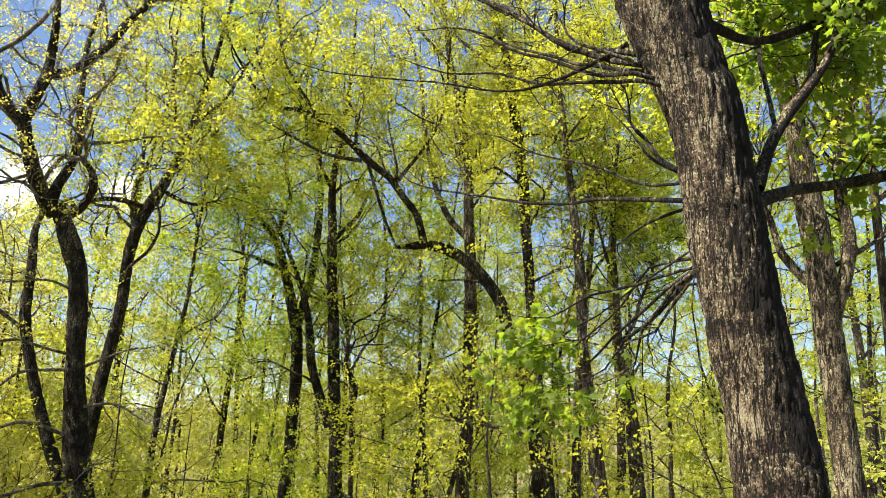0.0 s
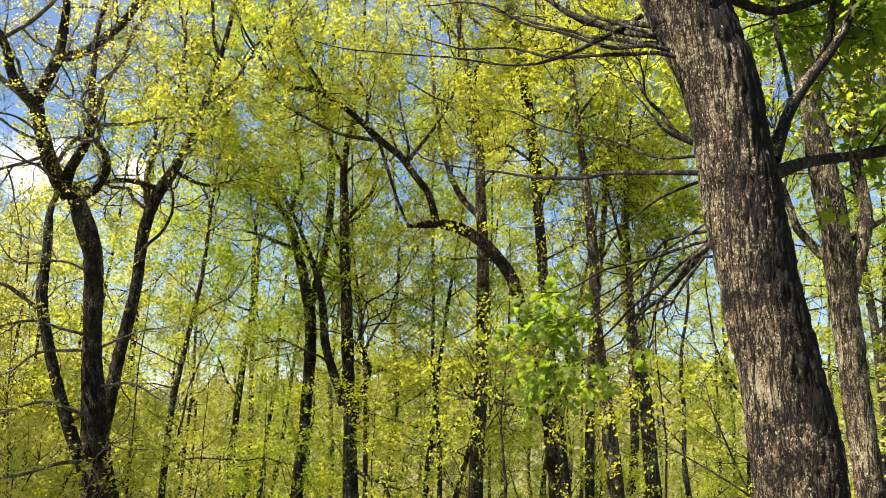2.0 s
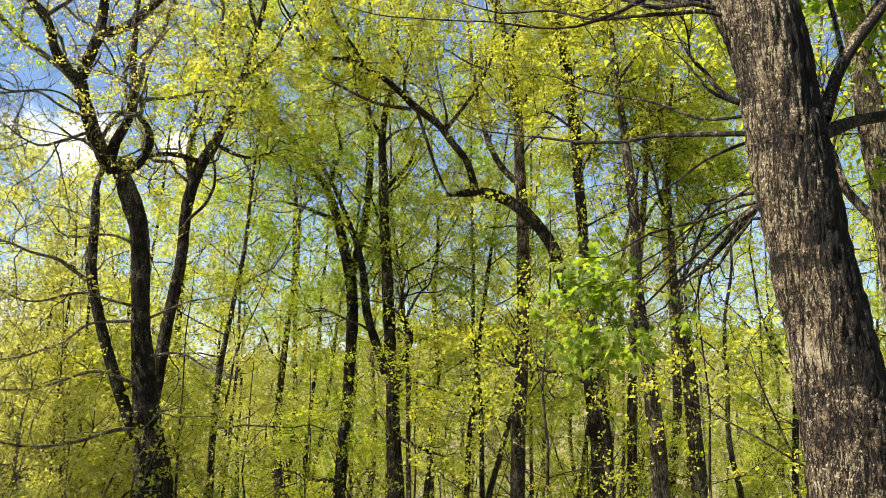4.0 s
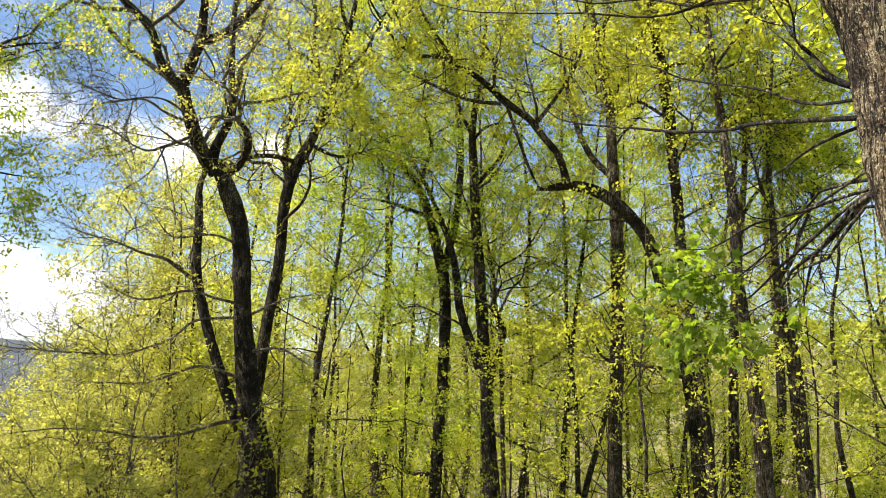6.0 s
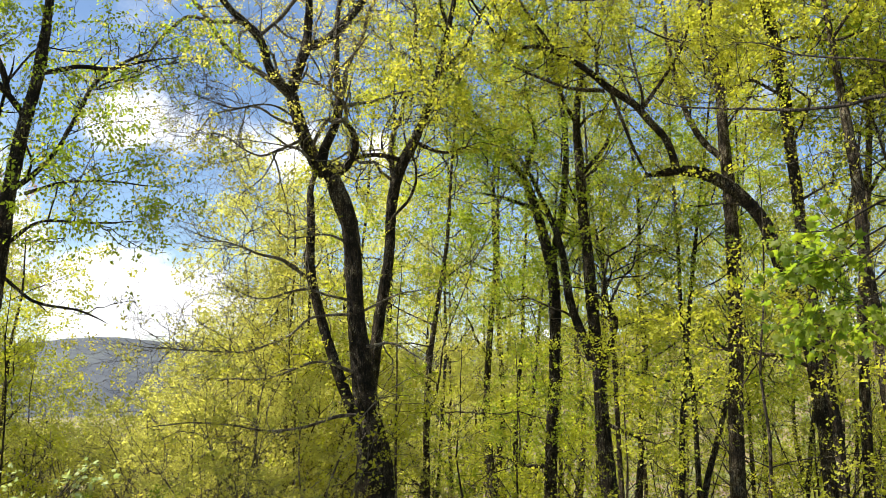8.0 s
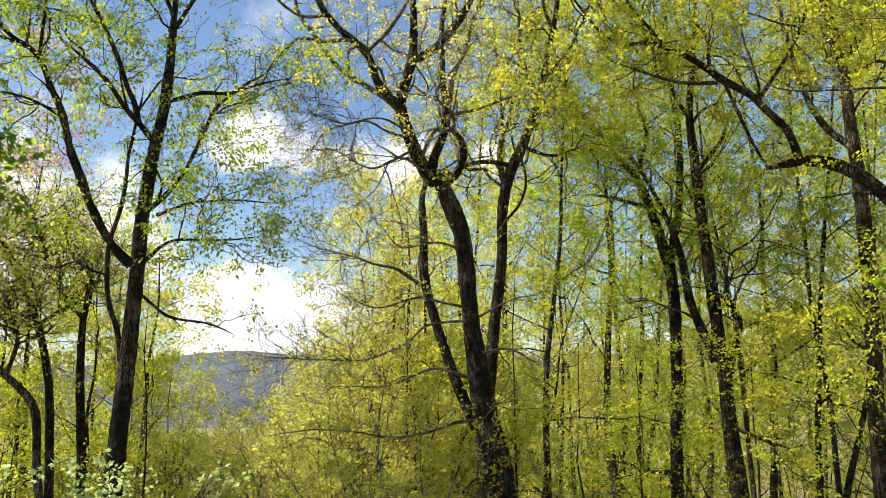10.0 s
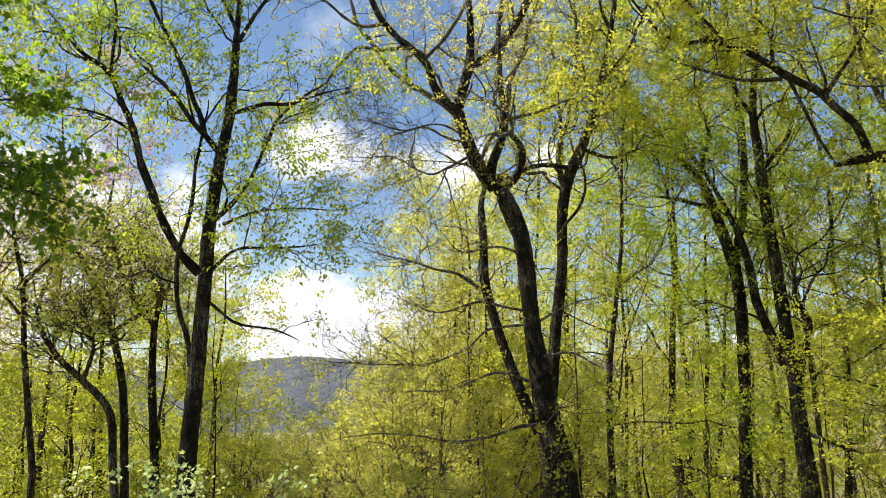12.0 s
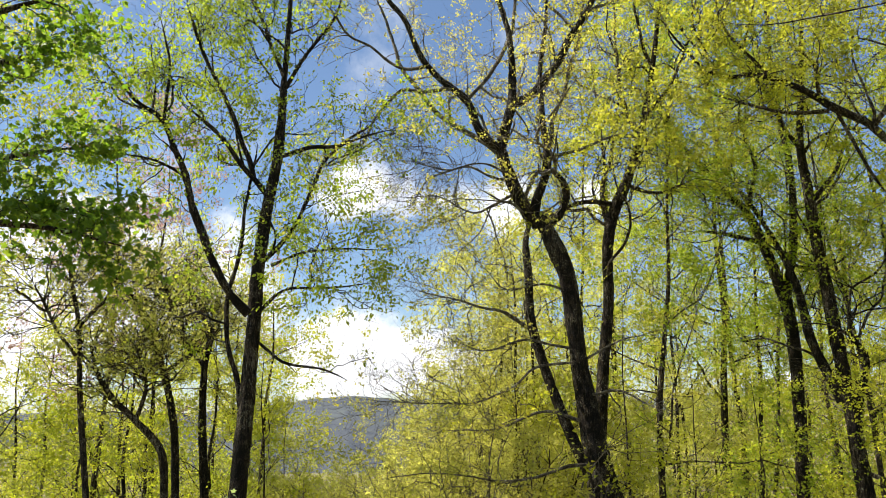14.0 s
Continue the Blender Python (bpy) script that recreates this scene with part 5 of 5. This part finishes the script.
STEMS = [(19.0, 17, -2.7, 0.105), (18.1, 22, -1.1, 0.068), (13.1, 22, -7.3, 0.076), (12.7, 24, -1.2, 0.093), (5.2, 20, 3.2, 0.077), (2.5, 19, -6.5, 0.095), (0.5, 19, -5.5, 0.095), (0.4, 20, 1.9, 0.085), (-1.2, 21, -5.2, 0.065), (-13.6, 22, 1.7, 0.068), (-16.3, 21, 2.2, 0.089), (-19.2, 18, -2.6, 0.09), (-20.8, 17, -4.7, 0.131), (-5.4, 20, -10.6, 0.07), (-29.4, 9.5, 1.0, 0.07)]
# the last five stand unseen on the left, added to shade the low trees
placed(forest, scatter(pick, 40, -32, 29, 24, 60, 1.8, lambda az, d: not (az > 26 and d < 28)) + scatter(np.random.default_rng(5), 5, 66, 76, 17, 27, 1.6), pick, 0.8, 1.15)
# slimmer stems that stand singly before the wood: bearing, distance, lean to the side in degrees, girth at the foot
for i, (az, d, lean, girth) in enumerate(STEMS):
    kind = forest[(i * 5 + 2) % len(forest)]
    spot = bearing(az, 0) * d
    wide = girth / STEM_GIRTH[(i * 5 + 2) % len(forest)]
    m = pose(spot.x, spot.y, ground_z(spot.x, spot.y) - 0.05) @ Matrix.Rotation(radians(-lean), 4, spot.normalized()) @ pose(0, 0, 0, 0, 0, 137 * i)
    copy_thing(kind, Matrix.Identity(4)).matrix_basis = m @ Matrix.Diagonal((wide, wide, 0.78 + 0.05 * (i % 5), 1))

# lower trees to the left of the open gap
low_wood = [
    wood_tree("low_tree", "low crooked tree with pale yellow-green leaves", 31, 8.0, 0.09, bark_grey, leaf_yellow, 55, 180, 5300, 0.068, first=0.2, reach=1.3, limbs=9, group="low trees"),
    wood_tree("low_tree", "low crooked tree with lime-green leaves", 32, 7.0, 0.08, bark_dark, leaf_lime, 55, 180, 5200, 0.068, first=0.2, reach=1.3, limbs=9, group="low trees"),
]
placed(low_wood, scatter(pick, 18, 46, 67, 19, 34, 1.6) + scatter(pick, 14, -30, 28, 22, 48, 2.0, lambda az, d: az < 22 or d > 26) + [(bearing(45.6, 0) * 20).to_2d(), (bearing(47.2, 0) * 23).to_2d()], pick, 0.8, 1.1)
edge_tree = wood_tree("young_beech", "young tree in dense yellow-green leaf at the wood's edge", 34, 7.0, 0.07, bark_grey, leaf_gold, 80, 220, 12000, 0.053, first=0.12, reach=1.5, limbs=12, group="young trees at the edge")
for az, d, s in ((26.2, 17.5, 1.1), (28.2, 17.0, 1.12), (24.0, 19.0, 1.15), (29.8, 17.4, 1.05), (31.2, 18.0, 0.95), (32.3, 17.0, 0.72), (33.6, 17.8, 0.62), (35.0, 18.4, 0.54), (36.6, 19.0, 0.46), (26.8, 21.0, 1.2),
                 (29.0, 21.0, 1.3), (30.6, 15.6, 0.62), (33.0, 15.4, 0.45), (28.4, 15.0, 0.7),
                 (19.0, 24.0, 1.3), (16.6, 26.0, 1.3), (14.2, 29.0, 1.35), (-3.0, 27.0, 1.3), (-8.5, 28.0, 1.35), (1.5, 31.0, 1.4)):
    spot = bearing(az, 0) * d
    m = pose(spot.x, spot.y, ground_z(spot.x, spot.y), 0, 0, az * 37) @ Matrix.Diagonal((s, s, s, 1))
    if az == 26.2:
        edge_tree.matrix_basis = m
    else:
        copy_thing(edge_tree, Matrix.Identity(4)).matrix_basis = m
bud_tree = wood_tree("budding_tree", "tall thin tree with reddish-pink opening buds", 33, 12.5, 0.10, bark_grey, leaf_bronze, 70, 300, 8000, 0.07, first=0.4, reach=1.3, limbs=10, group="budding trees")
placed([bud_tree], [(bearing(55.5, 0) * 24).to_2d(), (bearing(52.3, 0) * 26).to_2d()], pick, 1.0, 1.1)

# saplings between the larger trees
saplings = [
    wood_tree("sapling", "airy sapling with thin pale green sprays", 36, 5.0, 0.035, bark_grey, leaf_lime, 45, 160, 3600, 0.047, first=0.15, reach=1.3, limbs=8, group="saplings in the wood"),
    wood_tree("sapling", "airy sapling with thin yellow-green sprays", 37, 5.4, 0.035, bark_dark, leaf_yellow, 45, 160, 3600, 0.047, first=0.15, reach=1.3, limbs=8, group="saplings in the wood"),
]
placed(saplings, [(bearing(44.0, 0) * 19).to_2d(), (bearing(45.2, 0) * 17).to_2d()] + scatter(pick, 6, -16, 24, 12, 16, 2.0), pick, 0.75, 1.1)

# understory
under = "understory bushes"
bushes = [
    shrub("bush", "leafy understory bush with yellow-green sprays", 41, 3.4, leaf_yellow, bark_grey, 6, 80, 3300, 0.066, group=under),
    shrub("bush", "leafy understory bush with pale yellow-green sprays", 42, 2.8, leaf_gold, bark_dark, 6, 80, 3300, 0.064, group=under),
    shrub("bush", "leafy understory bush with lime-green sprays", 43, 3.0, leaf_lime, bark_grey, 6, 80, 3300, 0.066, group=under),
    shrub("bush", "small understory bush with fresh green leaves", 44, 2.2, leaf_lime, bark_dark, 5, 70, 3000, 0.064, group=under),
]
placed(bushes, scatter(pick, 84, -32, 66, 9.5, 50, 0.9, lambda az, d: not (36 < az < 45 and d < 32) and (d > 19 or (az > 44 and d > 14) or (24 < az < 30 and d > 15)), 1.2) + [(bearing(-26, 0) * 13).to_2d(), (bearing(-29, 0) * 12).to_2d(), (bearing(-31, 0) * 15).to_2d(), (bearing(-23.5, 0) * 16).to_2d()], pick, 0.75, 1.2)
thicket = shrub("thicket", "dense thicket of yellow-green spring leaves on the slope", 45, 3.6, leaf_gold, bark_pale, 9, 90, 5200, 0.054, "thicket", group="thickets on the slope", wide=0.85)
placed([thicket], scatter(pick, 30, 23, 45, 14, 30, 1.0, lambda az, d: az < 36 or d > 20), pick, 0.7, 0.95)
for az, d, s in ((27.6, 12.0, 0.42), (29.5, 12.8, 0.58), (31.8, 12.2, 0.5), (34.0, 13.0, 0.55), (36.5, 13.5, 0.48),
                 (37.8, 18.0, 0.85), (39.6, 18.5, 0.80), (41.2, 19.0, 0.76), (42.8, 19.0, 0.76), (44.6, 19.0, 0.82), (35.2, 16.0, 0.85), (33.4, 14.6, 0.9)):
    spot = bearing(az, 0) * d
    copy_thing(thicket, Matrix.Identity(4)).matrix_basis = pose(spot.x, spot.y, ground_z(spot.x, spot.y), 0, 0, az * 61) @ Matrix.Diagonal((s, s, s, 1))


pale = shrub("pale_bush", "near bush with large pale whitish-green sunlit leaves", 46, 1.75, leaf_pale, bark_grey, 7, 80, 1300, 0.040, lobed=True, group="pale bushes", wide=0.34)
placed([pale], [(bearing(45.6, 0) * 6.7).to_2d(), (bearing(49.4, 0) * 6.9).to_2d()], pick, 0.95, 1.0)
dark_bush = shrub("dark_bush", "small dark green bush on the slope", 47, 2.6, leaf_green, bark_dark, 6, 70, 2600, 0.09, group="dark bushes")
placed([dark_bush], [(bearing(38.0, 0) * 14.0).to_2d(), (bearing(39.4, 0) * 11.6).to_2d()], pick, 0.42, 0.5)


# ---- far woods ----
def far_woods():
    """The wooded slopes across the valley: crowns of loose leafy clumps."""
    rng = np.random.default_rng(51)
    cs, sz = [], []
    for i in range(1300):
        az = -45 + 115 * rng.random()
        d = 62 + 270 * rng.random() ** 0.9
        b = bearing(az, 0)
        x, y = b.x * d, b.y * d
        top = ground_z(x, y) + 5.0
        if 34 < az < 47 and (top + 4 - 1.6) / d > -0.055 or 29 < az <= 34 and (top + 4 - 1.6) / d > 0.0:
            continue
        n = 75
        q = unit(rng.normal(size=(n, 3))) * (0.45 + 0.55 * rng.random((n, 1)) ** 0.5)
        cs.append(np.array([x, y, top]) + q * np.array([3.2, 3.2, 4.2]))
        sz.append((0.24 + 0.0018 * d) * (0.6 + 1.1 * rng.random(n)))
    c, s = np.vstack(cs), np.concatenate(sz)
    me = small_leaf_mesh("far_woods", c, rng.normal(size=c.shape), rng.normal(size=c.shape) * 0.8 + np.array([0, 0, 0.8]), s, leaf_far)
    return tagged(new("far_woods", me), "distant hillside woods in yellow-green spring leaf", "woods", kind="stuff")


far_woods()
